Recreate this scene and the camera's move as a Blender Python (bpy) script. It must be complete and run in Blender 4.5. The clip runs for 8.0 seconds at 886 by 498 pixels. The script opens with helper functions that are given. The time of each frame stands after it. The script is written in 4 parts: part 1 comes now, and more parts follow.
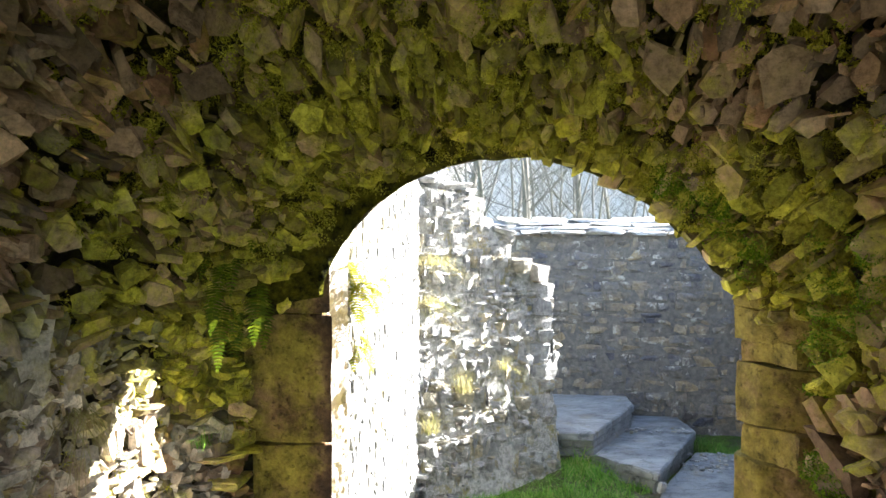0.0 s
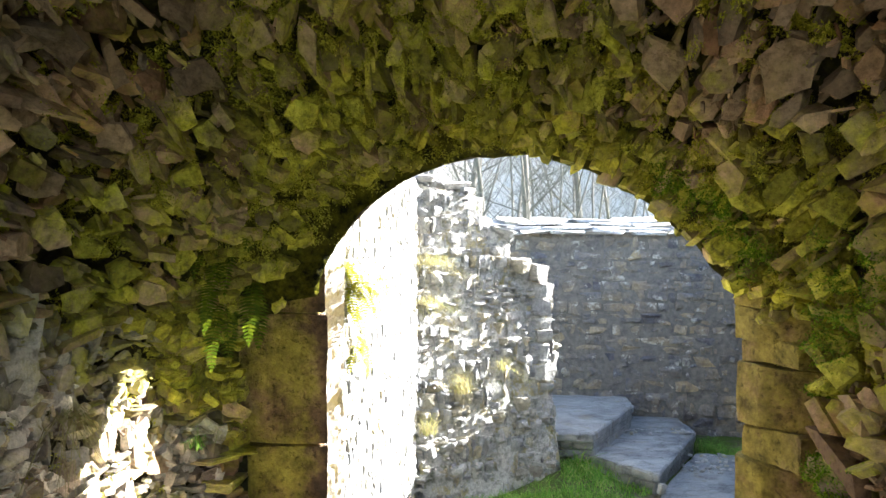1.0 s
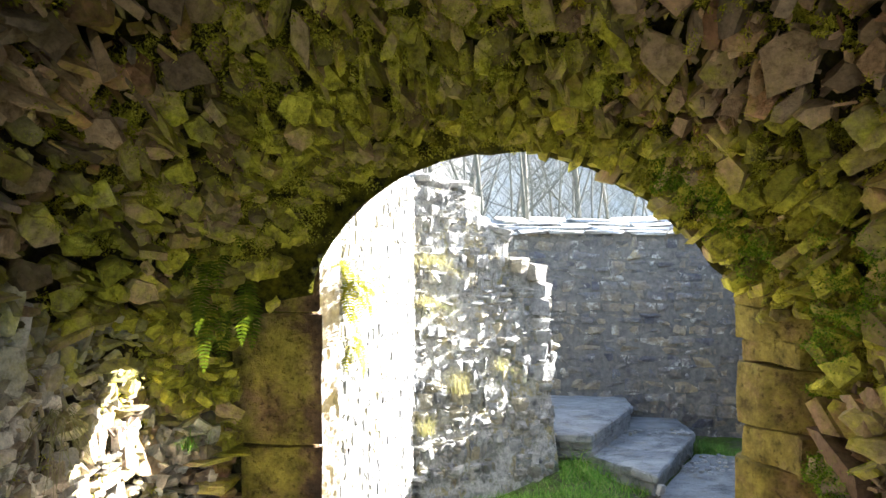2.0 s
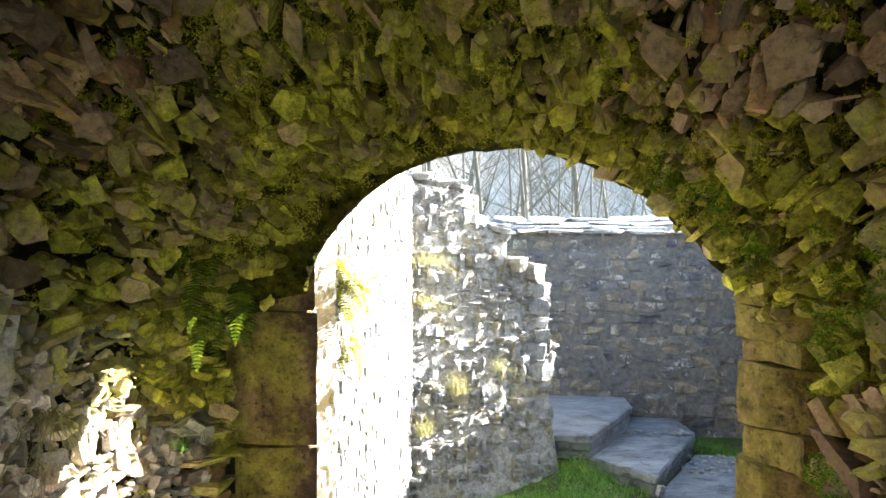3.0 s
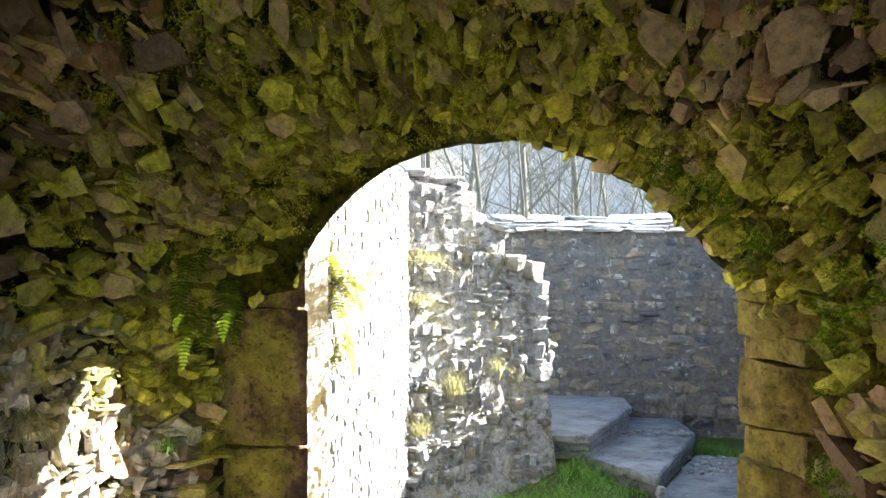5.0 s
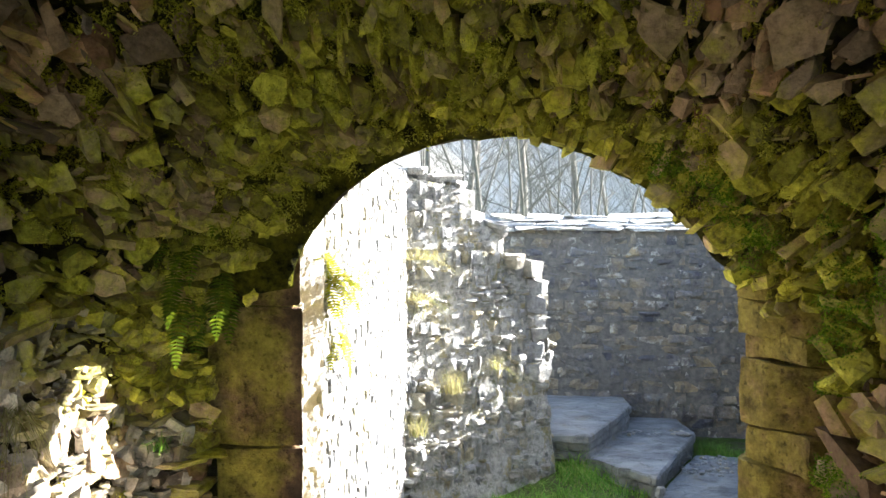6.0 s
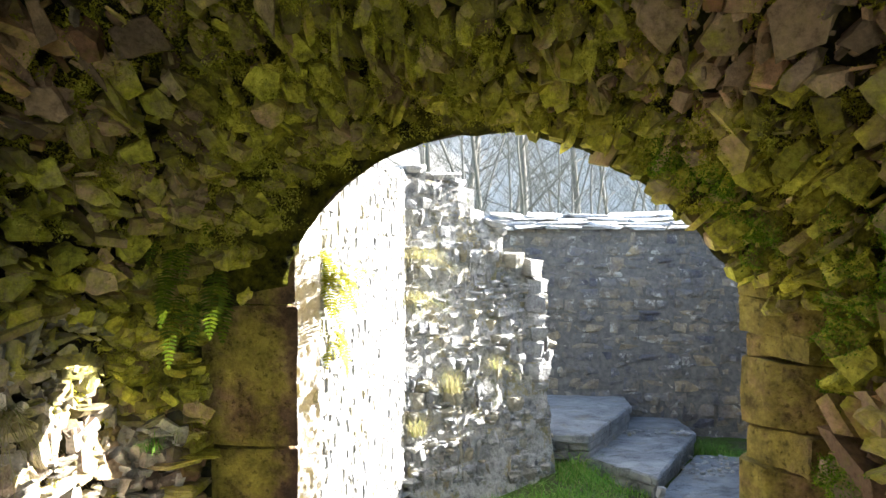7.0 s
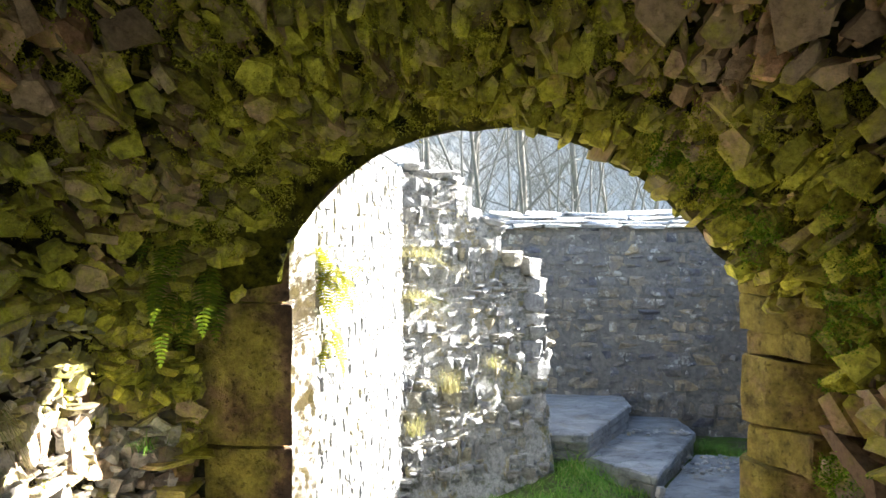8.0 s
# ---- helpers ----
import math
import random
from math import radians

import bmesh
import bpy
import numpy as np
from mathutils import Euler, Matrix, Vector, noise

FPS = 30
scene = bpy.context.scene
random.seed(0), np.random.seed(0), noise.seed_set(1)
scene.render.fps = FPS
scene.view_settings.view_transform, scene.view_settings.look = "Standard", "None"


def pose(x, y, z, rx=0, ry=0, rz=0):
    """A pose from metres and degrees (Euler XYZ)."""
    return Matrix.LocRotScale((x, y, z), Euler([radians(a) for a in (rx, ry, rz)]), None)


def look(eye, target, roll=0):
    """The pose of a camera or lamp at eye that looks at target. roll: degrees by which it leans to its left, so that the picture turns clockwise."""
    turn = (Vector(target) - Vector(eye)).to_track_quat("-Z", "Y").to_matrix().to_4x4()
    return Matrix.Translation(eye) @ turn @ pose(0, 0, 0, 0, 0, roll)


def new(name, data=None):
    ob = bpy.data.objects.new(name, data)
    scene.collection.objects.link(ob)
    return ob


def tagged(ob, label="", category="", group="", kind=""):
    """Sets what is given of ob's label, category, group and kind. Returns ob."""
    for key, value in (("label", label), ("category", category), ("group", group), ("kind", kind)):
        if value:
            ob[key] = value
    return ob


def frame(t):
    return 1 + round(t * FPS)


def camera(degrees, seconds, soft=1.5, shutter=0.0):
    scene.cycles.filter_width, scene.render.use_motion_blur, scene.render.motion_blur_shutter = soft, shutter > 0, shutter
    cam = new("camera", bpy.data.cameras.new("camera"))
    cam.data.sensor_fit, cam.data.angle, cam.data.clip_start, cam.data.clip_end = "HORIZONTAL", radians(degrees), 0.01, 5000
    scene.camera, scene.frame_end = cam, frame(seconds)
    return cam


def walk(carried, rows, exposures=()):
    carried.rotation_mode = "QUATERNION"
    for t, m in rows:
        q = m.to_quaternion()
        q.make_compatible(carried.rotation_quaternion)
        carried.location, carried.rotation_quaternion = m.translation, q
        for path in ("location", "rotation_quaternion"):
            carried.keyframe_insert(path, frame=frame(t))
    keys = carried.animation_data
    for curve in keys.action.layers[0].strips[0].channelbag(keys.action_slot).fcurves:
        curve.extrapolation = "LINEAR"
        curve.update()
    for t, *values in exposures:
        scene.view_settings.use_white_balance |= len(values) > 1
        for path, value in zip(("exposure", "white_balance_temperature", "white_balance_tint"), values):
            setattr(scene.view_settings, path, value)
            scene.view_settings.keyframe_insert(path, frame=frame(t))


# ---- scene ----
cam = camera(64.0, 8.0, soft=1.5)
PATH = [
    (0, (0.003, 0.0, 1.560), (0.001, 2.0, 1.560), 0.0),
    (1, (0.013, 0.030, 1.553), (0.011, 2.03, 1.555), 0.0),
    (2, (0.023, 0.061, 1.545), (0.023, 2.061, 1.549), 0.0),
    (3, (0.033, 0.092, 1.537), (0.034, 2.092, 1.542), 0.0),
    (4, (0.043, 0.122, 1.529), (0.045, 2.122, 1.534), 0.0),
    (5, (0.053, 0.152, 1.521), (0.054, 2.152, 1.527), 0.0),
    (6, (0.063, 0.183, 1.513), (0.064, 2.183, 1.519), 0.0),
    (7, (0.074, 0.213, 1.505), (0.074, 2.213, 1.511), -0.1),
    (8, (0.084, 0.243, 1.497), (0.085, 2.243, 1.502), -0.1),
]
walk(cam, [(t, look(eye, target, roll)) for t, eye, target, roll in PATH], exposures=[(0, 3.66), (3, 3.60), (8, 3.37)])

# ---- light: low spring sun from beyond the doorway, to the right, and an open sky ----
SUN_TO = Vector((0.928, 0.371, 0.50)).normalized()
world = bpy.data.worlds.new("world")
scene.world = world
world.use_nodes = True
wn = world.node_tree.nodes
sky = wn.new("ShaderNodeTexSky")
sky.sky_type, sky.sun_disc = "NISHITA", False
sky.sun_elevation = math.asin(SUN_TO.z)
sky.sun_rotation = math.atan2(SUN_TO.x, SUN_TO.y)
sky.air_density, sky.dust_density = 1.0, 2.0
world.node_tree.links.new(sky.outputs[0], wn["Background"].inputs[0])
wn["Background"].inputs[1].default_value = 0.095
sun = new("sun", bpy.data.lights.new("sun", "SUN"))
sun.data.energy, sun.data.angle, sun.data.color = 5.0, radians(0.5), (1.0, 0.97, 0.92)
sun.matrix_world = look(SUN_TO * 30, (0, 0, 0))

rng = np.random.default_rng(7)
rnd = random.Random(11)


# ---- materials ----
class Nodes:
    """A small hand for wiring a principled material."""

    def __init__(self, name, rough=0.9, spec=0.25):
        self.mat = bpy.data.materials.new(name)
        self.mat.use_nodes = True
        self.t = self.mat.node_tree
        self.b = self.t.nodes["Principled BSDF"]
        self.b.inputs["Roughness"].default_value = rough
        self.b.inputs["Specular IOR Level"].default_value = spec
        self.pos = self.t.nodes.new("ShaderNodeNewGeometry").outputs["Position"]

    def link(self, a, b):
        self.t.links.new(a, b)

    def noise(self, scale, detail=4.0, rough=0.6, stretch=None, shift=0.0):
        n = self.t.nodes.new("ShaderNodeTexNoise")
        n.inputs["Scale"].default_value, n.inputs["Detail"].default_value = scale, detail
        n.inputs["Roughness"].default_value = rough
        m = self.t.nodes.new("ShaderNodeMapping")
        m.inputs["Location"].default_value = (shift, shift * 0.7, shift * 1.3)
        if stretch:
            m.inputs["Scale"].default_value = stretch
        self.link(self.pos, m.inputs[0])
        self.link(m.outputs[0], n.inputs["Vector"])
        return n.outputs["Fac"]

    def ramp(self, fac, *stops):
        r = self.t.nodes.new("ShaderNodeValToRGB")
        els = r.color_ramp.elements
        while len(els) < len(stops):
            els.new(0.5)
        for e, (p, c) in zip(els, stops):
            e.position, e.color = p, (*c, 1) if len(c) == 3 else c
        self.link(fac, r.inputs[0])
        return r.outputs[0]

    def mix(self, fac, a, b, mode="MIX"):
        m = self.t.nodes.new("ShaderNodeMix")
        m.data_type, m.blend_type = "RGBA", mode
        for sock, v in ((m.inputs[0], fac), (m.inputs[6], a), (m.inputs[7], b)):
            if isinstance(v, (int, float)):
                sock.default_value = v
            elif isinstance(v, tuple):
                sock.default_value = (*v, 1)
            else:
                self.link(v, sock)
        return m.outputs[2]

    def math(self, op, a, b=0.0, clamp=False):
        m = self.t.nodes.new("ShaderNodeMath")
        m.operation, m.use_clamp = op, clamp
        for sock, v in ((m.inputs[0], a), (m.inputs[1], b)):
            if isinstance(v, (int, float)):
                sock.default_value = v
            else:
                self.link(v, sock)
        return m.outputs[0]

    def span(self, v, lo, hi, a=0.0, b=1.0):
        m = self.t.nodes.new("ShaderNodeMapRange")
        m.inputs[1].default_value, m.inputs[2].default_value = lo, hi
        m.inputs[3].default_value, m.inputs[4].default_value = a, b
        self.link(v, m.inputs[0])
        return m.outputs[0]

    def each(self):
        """A random number for each piece, single or joined."""
        o = self.t.nodes.new("ShaderNodeObjectInfo").outputs["Random"]
        g = self.t.nodes.new("ShaderNodeNewGeometry").outputs["Random Per Island"]
        return self.math("FRACT", self.math("ADD", o, g))

    def near(self, point, lo, hi):
        """1 within lo metres of the point, falling to 0 at hi."""
        d = self.t.nodes.new("ShaderNodeVectorMath")
        d.operation = "DISTANCE"
        d.inputs[1].default_value = point
        self.link(self.pos, d.inputs[0])
        return self.span(d.outputs["Value"], lo, hi, 1.0, 0.0)

    def bump(self, *heights, strength=0.6, distance=0.01):
        h = heights[0]
        for other in heights[1:]:
            h = self.math("ADD", h, other)
        b = self.t.nodes.new("ShaderNodeBump")
        b.inputs["Strength"].default_value, b.inputs["Distance"].default_value = strength, distance
        self.link(h, b.inputs["Height"])
        self.link(b.outputs[0], self.b.inputs["Normal"])

    def done(self, colour):
        if isinstance(colour, tuple):
            self.b.inputs["Base Color"].default_value = (*colour, 1)
        else:
            self.link(colour, self.b.inputs["Base Color"])
        return self.mat


ALGAE_AT = (0.0, 2.2, 1.62)


def vault_stone(name, stops, algae, push=0.0):
    n = Nodes(name, 0.85)
    base = n.ramp(n.each(), *stops)
    grain = n.noise(34, 7, 0.75)
    base = n.mix(0.9, base, n.ramp(grain, (0.34, (0.45, 0.42, 0.40)), (0.5, (0.95, 0.93, 0.91)), (0.66, (1.35, 1.3, 1.26))), "MULTIPLY")
    blot = n.noise(8, 5, 0.65, shift=3)
    zone = n.math("MAXIMUM", n.near(ALGAE_AT, 0.48, 1.02), n.math("MAXIMUM", n.near((-0.62, 2.32, 1.30), 0.30, 0.50), n.math("MAXIMUM", n.near((1.0, 2.05, 1.5), 0.25, 0.65), n.near((-0.9, 2.0, 1.52), 0.10, 0.55))))
    reach = n.math("ADD", zone, n.span(blot, 0.32, 0.68, -0.75, 0.55))
    own = n.math("ADD", reach, n.span(n.each(), 0, 1, -0.35 + push, 0.3 + push), True)
    green = n.ramp(n.noise(30, 7, 0.75, shift=9), (0.34, (0.09, 0.088, 0.012)), (0.5, (0.40, 0.375, 0.032)), (0.66, (0.64, 0.60, 0.075)))
    col = n.mix(n.math("MULTIPLY", own, algae), base, green)
    tone = n.math("FRACT", n.math("MULTIPLY", n.each(), 7.31))
    col = n.mix(1.0, col, n.ramp(tone, (0.0, (0.50, 0.50, 0.50)), (0.5, (1.0, 1.0, 1.0)), (1.0, (1.5, 1.5, 1.45))), "MULTIPLY")
    n.bump(n.noise(100, 6, 0.7), n.noise(30, 5, 0.65, shift=5), strength=0.9, distance=0.009)
    return n.done(col)


def vault_core():
    # crumbled mortar behind the stones, coloured darker to deepen the shade in the gaps
    n = Nodes("gap_darkened_mortar", 0.95, 0.1)
    c = n.ramp(n.noise(30, 6, 0.7), (0.3, (0.02, 0.017, 0.012)), (0.6, (0.07, 0.06, 0.042)), (0.8, (0.17, 0.145, 0.11)))
    g = n.ramp(n.noise(22, 5, 0.7, shift=4), (0.36, (0.012, 0.013, 0.003)), (0.64, (0.15, 0.145, 0.012)))
    fac = n.math("ADD", n.near(ALGAE_AT, 0.6, 1.4), n.span(n.noise(6, 3, 0.6, shift=2), 0.3, 0.7, -0.4, 0.4), True)
    n.bump(n.noise(45, 6, 0.75), n.noise(15, 4, 0.6, shift=1), strength=1.0, distance=0.03)
    return n.done(n.mix(fac, c, g))


def dressed_stone():
    n = Nodes("algae_stained_sandstone", 0.85)
    base = n.ramp(n.noise(5, 5, 0.6), (0.25, (0.17, 0.095, 0.055)), (0.6, (0.28, 0.165, 0.10)), (0.85, (0.38, 0.25, 0.16)))
    green = n.ramp(n.noise(9, 4, 0.6, shift=6), (0.3, (0.19, 0.165, 0.02)), (0.7, (0.37, 0.32, 0.05)))
    xyz = n.t.nodes.new("ShaderNodeSeparateXYZ")
    n.link(n.pos, xyz.inputs[0])
    edge = n.math("ADD", xyz.outputs[0], n.span(n.noise(5, 5, 0.7, shift=12), 0.3, 0.7, -0.07, 0.07))
    rubbed = n.math("MAXIMUM", n.span(edge, -0.47, -0.41, 1, 0), n.span(xyz.outputs[0], 0.5, 0.51, 0, 0.8))
    fac = n.math("MULTIPLY", n.span(n.noise(6, 6, 0.7, shift=8), 0.32, 0.52, 0.15, 1.0), n.math("ADD", n.math("MULTIPLY", rubbed, 0.75), 0.1))
    col = n.mix(fac, base, green)
    col = n.mix(0.85, col, n.ramp(n.noise(13, 7, 0.75, shift=1), (0.36, (0.34, 0.32, 0.30)), (0.62, (1.5, 1.5, 1.5))), "MULTIPLY")
    pits = n.ramp(n.noise(48, 4, 0.65, shift=2), (0.34, (0.2, 0.2, 0.2)), (0.42, (1, 1, 1)))
    col = n.mix(0.6, col, pits, "MULTIPLY")
    # left jamb's unlit door edge: its shade is put into the colour
    edge_shade = n.math("MULTIPLY", n.span(edge, -0.44, -0.38, 0, 0.75), n.span(xyz.outputs[0], 0.0, 0.1, 1, 0))
    col = n.mix(edge_shade, col, (0.05, 0.032, 0.028))
    n.bump(n.noise(90, 5, 0.7), n.noise(18, 4, 0.6), pits, strength=0.8, distance=0.014)
    return n.done(col)


def outdoor_stone(name, stops, lichen=0.3, stain=0.0):
    n = Nodes(name, 0.85)
    col = n.ramp(n.each(), *stops)
    col = n.mix(0.75, col, n.ramp(n.noise(26, 6, 0.7), (0.3, (0.45, 0.45, 0.46)), (0.7, (1.25, 1.25, 1.22))), "MULTIPLY")
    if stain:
        # random mottling from blue-grey to ochre
        mottle = n.ramp(n.noise(2.6, 6, 0.7, shift=6), (0.33, (0.38, 0.39, 0.43)), (0.45, (0.80, 0.80, 0.86)), (0.57, (1.2, 1.08, 0.84)), (0.70, (1.45, 1.32, 1.08)))
        col = n.mix(stain, col, mottle, "MULTIPLY")
    pale = n.span(n.noise(9, 5, 0.7, shift=4), 0.56, 0.66, 0.0, lichen)
    col = n.mix(pale, col, (0.55, 0.54, 0.48))
    n.bump(n.noise(55, 6, 0.7), n.noise(18, 4, 0.6), strength=0.9, distance=0.03)
    return n.done(col)


def mortar(name, a, b):
    n = Nodes(name, 0.95, 0.1)
    n.bump(n.noise(40, 6, 0.75), n.noise(9, 3, 0.6), strength=0.9, distance=0.02)
    return n.done(n.ramp(n.noise(20, 6, 0.7), (0.3, a), (0.7, b)))


def stained_mortar():
    n = Nodes("lichened_lime_mortar", 0.95, 0.1)
    grit = n.noise(26, 7, 0.75)
    col = n.ramp(grit, (0.34, (0.20, 0.20, 0.195)), (0.5, (0.40, 0.40, 0.385)), (0.66, (0.56, 0.555, 0.53)))
    col = n.mix(n.span(n.noise(7, 5, 0.7, shift=3), 0.54, 0.62, 0.0, 0.7), col, (0.34, 0.29, 0.12))
    col = n.mix(n.span(n.noise(9, 5, 0.7, shift=14), 0.58, 0.66, 0.0, 0.7), col, (0.13, 0.15, 0.06))
    n.bump(grit, n.noise(10, 4, 0.6, shift=2), strength=1.0, distance=0.035)
    return n.done(col)


def leafy(name, stops, sheen=0.2):
    n = Nodes(name, 0.6, sheen)
    colour = n.ramp(n.each(), *stops)
    mat = n.done(colour)
    thin = n.t.nodes.new("ShaderNodeBsdfTranslucent")
    both = n.t.nodes.new("ShaderNodeMixShader")
    both.inputs[0].default_value = 0.4
    n.link(colour, thin.inputs["Color"])
    n.link(n.b.outputs[0], both.inputs[1])
    n.link(thin.outputs[0], both.inputs[2])
    n.link(both.outputs[0], n.t.nodes["Material Output"].inputs["Surface"])
    return mat


def tufted(name, stops):
    """Moss: each leaflet differs a little, each tuft more."""
    n = Nodes(name, 0.8, 0.1)
    tuft_tone = n.span(n.noise(48, 3, 0.6), 0.3, 0.7)
    return n.done(n.ramp(n.math("ADD", n.math("MULTIPLY", n.each(), 0.4), n.math("MULTIPLY", tuft_tone, 0.6)), *stops))


def step_slate():
    n = Nodes("worn_blue_slate", 0.55, 0.4)
    layers = n.noise(4.5, 7, 0.65, stretch=(1.0, 1.5, 1.5), shift=2)
    cracks = n.ramp(n.noise(3.5, 5, 0.6, stretch=(1.0, 1.8, 1.0), shift=11), (0.47, (1, 1, 1)), (0.495, (0.25, 0.25, 0.25)), (0.52, (1, 1, 1)))
    col = n.ramp(layers, (0.3, (0.13, 0.14, 0.15)), (0.5, (0.22, 0.235, 0.245)), (0.7, (0.33, 0.345, 0.345)))
    col = n.mix(n.span(n.noise(6, 5, 0.7, shift=7), 0.55, 0.7, 0, 0.6), col, (0.20, 0.17, 0.10))
    col = n.mix(0.45, col, cracks, "MULTIPLY")
    n.bump(layers, cracks, n.noise(40, 6, 0.7), strength=0.8, distance=0.02)
    return n.done(col)


def earth():
    n = Nodes("short_grass_and_earth", 0.95, 0.1)
    soil = n.ramp(n.noise(25, 6, 0.7), (0.3, (0.05, 0.045, 0.03)), (0.7, (0.17, 0.15, 0.11)))
    turf = n.ramp(n.noise(60, 5, 0.7, shift=3), (0.3, (0.035, 0.06, 0.012)), (0.7, (0.10, 0.15, 0.03)))
    n.bump(n.noise(70, 5, 0.7), n.noise(6, 3, 0.6), strength=0.8, distance=0.03)
    return n.done(n.mix(n.span(n.noise(2.5, 4, 0.6, shift=5), 0.38, 0.5), soil, turf))


def bark():
    n = Nodes("pale_bark", 0.9, 0.1)
    n.bump(n.noise(20, 4, 0.6, stretch=(1, 1, 0.2)), strength=0.5, distance=0.03)
    return n.done(n.ramp(n.noise(3, 5, 0.7), (0.3, (0.09, 0.083, 0.075)), (0.7, (0.19, 0.18, 0.165))))


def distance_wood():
    # the distant haze is only this pale colour on the slope
    n = Nodes("haze_tinted_hillside", 1.0, 0.0)
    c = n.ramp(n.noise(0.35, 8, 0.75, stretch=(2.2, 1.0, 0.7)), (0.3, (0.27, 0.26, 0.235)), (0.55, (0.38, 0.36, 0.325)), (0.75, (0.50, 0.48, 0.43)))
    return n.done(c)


STONE = vault_stone("mossy_rubble_stone", ((0.0, (0.42, 0.265, 0.165)), (0.3, (0.46, 0.325, 0.215)), (0.5, (0.25, 0.185, 0.14)),
                                           (0.7, (0.47, 0.335, 0.22)), (0.85, (0.44, 0.225, 0.13)), (1.0, (0.33, 0.265, 0.205))), 0.95)
BARE_STONE = vault_stone("bare_brown_stone", ((0.0, (0.36, 0.25, 0.165)), (0.5, (0.31, 0.215, 0.14)), (1.0, (0.39, 0.275, 0.19))), 0.3)
GREEN_STONE = vault_stone("algae_covered_stone", ((0.0, (0.40, 0.30, 0.20)), (1.0, (0.34, 0.26, 0.17))), 0.92, 0.5)
GREY_STONE = vault_stone("grey_slate_rubble", ((0.0, (0.42, 0.385, 0.335)), (0.35, (0.58, 0.54, 0.48)), (0.6, (0.26, 0.20, 0.155)), (0.8, (0.40, 0.32, 0.25)), (1.0, (0.52, 0.48, 0.425))), 0.7)
CORE = vault_core()
ASHLAR = dressed_stone()
RUIN = outdoor_stone("bleached_slate_rubble", ((0.0, (0.36, 0.365, 0.37)), (0.4, (0.50, 0.50, 0.49)), (0.65, (0.27, 0.28, 0.30)), (0.85, (0.44, 0.40, 0.29)), (1.0, (0.56, 0.555, 0.53))), 0.5)
# the bluish tones put the cool of the wall's shade into its colour
FAR = outdoor_stone("weathered_shaded_rubble", ((0.0, (0.19, 0.185, 0.18)), (0.3, (0.29, 0.265, 0.225)), (0.55, (0.15, 0.155, 0.175)), (0.8, (0.31, 0.27, 0.205)), (1.0, (0.22, 0.225, 0.24))), 0.8, 0.9)
# RUIN dimmed by about a tenth: the end's grazing light is put into colour
RUIN_END = outdoor_stone("shaded_slate_rubble", ((0.0, (0.32, 0.325, 0.33)), (0.4, (0.45, 0.45, 0.44)), (0.65, (0.25, 0.26, 0.28)), (0.85, (0.40, 0.36, 0.26)), (1.0, (0.50, 0.495, 0.47))), 0.4)
RUIN_CORE = stained_mortar()
FAR_CORE = mortar("dark_joint_mortar", (0.10, 0.097, 0.093), (0.23, 0.215, 0.19))
MOSS = tufted("yellow_green_moss", ((0.0, (0.08, 0.08, 0.01)), (0.3, (0.27, 0.265, 0.025)), (0.7, (0.58, 0.545, 0.07)), (1.0, (0.50, 0.44, 0.15))))
GREEN_MOSS = leafy("fresh_green_moss", ((0.0, (0.06, 0.12, 0.008)), (0.5, (0.16, 0.28, 0.012)), (1.0, (0.30, 0.42, 0.03))))
FERN = leafy("fern_green", ((0.0, (0.06, 0.10, 0.008)), (0.5, (0.12, 0.18, 0.012)), (1.0, (0.20, 0.25, 0.016))))
# FERN made lighter and yellower, with the sunlight put into the colour
SUN_FERN = leafy("sunlit_fern", ((0.0, (0.17, 0.20, 0.012)), (0.6, (0.34, 0.35, 0.02)), (1.0, (0.42, 0.34, 0.05))))
GRASS = leafy("spring_grass", ((0.0, (0.07, 0.16, 0.02)), (0.5, (0.15, 0.34, 0.045)), (0.85, (0.27, 0.44, 0.08)), (1.0, (0.40, 0.38, 0.17))))
STRAW = leafy("dry_straw_grass", ((0.0, (0.22, 0.19, 0.09)), (0.5, (0.36, 0.32, 0.17)), (1.0, (0.22, 0.26, 0.06))))
SLATE = step_slate()
EARTH = earth()
BARK = bark()
HILL = distance_wood()


# ---- makers ----
def mesh_of(name, bm, material, smooth=False):
    me = bpy.data.meshes.new(name)
    bmesh.ops.recalc_face_normals(bm, faces=bm.faces)
    bm.to_mesh(me)
    bm.free()
    me.materials.append(material)
    if smooth:
        me.shade_smooth()
    return me


def part(name, bm, material, parent=None, label="", smooth=False):
    """One mesh object out of a bmesh, under a thing or a part."""
    ob = new(name, bm if isinstance(bm, bpy.types.Mesh) else mesh_of(name, bm, material, smooth))
    ob.parent = parent
    return tagged(ob, label)


def raw_mesh(name, verts, faces, material):
    me = bpy.data.meshes.new(name)
    me.from_pydata(np.asarray(verts).tolist(), [], faces.tolist() if isinstance(faces, np.ndarray) else faces)
    me.materials.append(material)
    me.update()
    return me


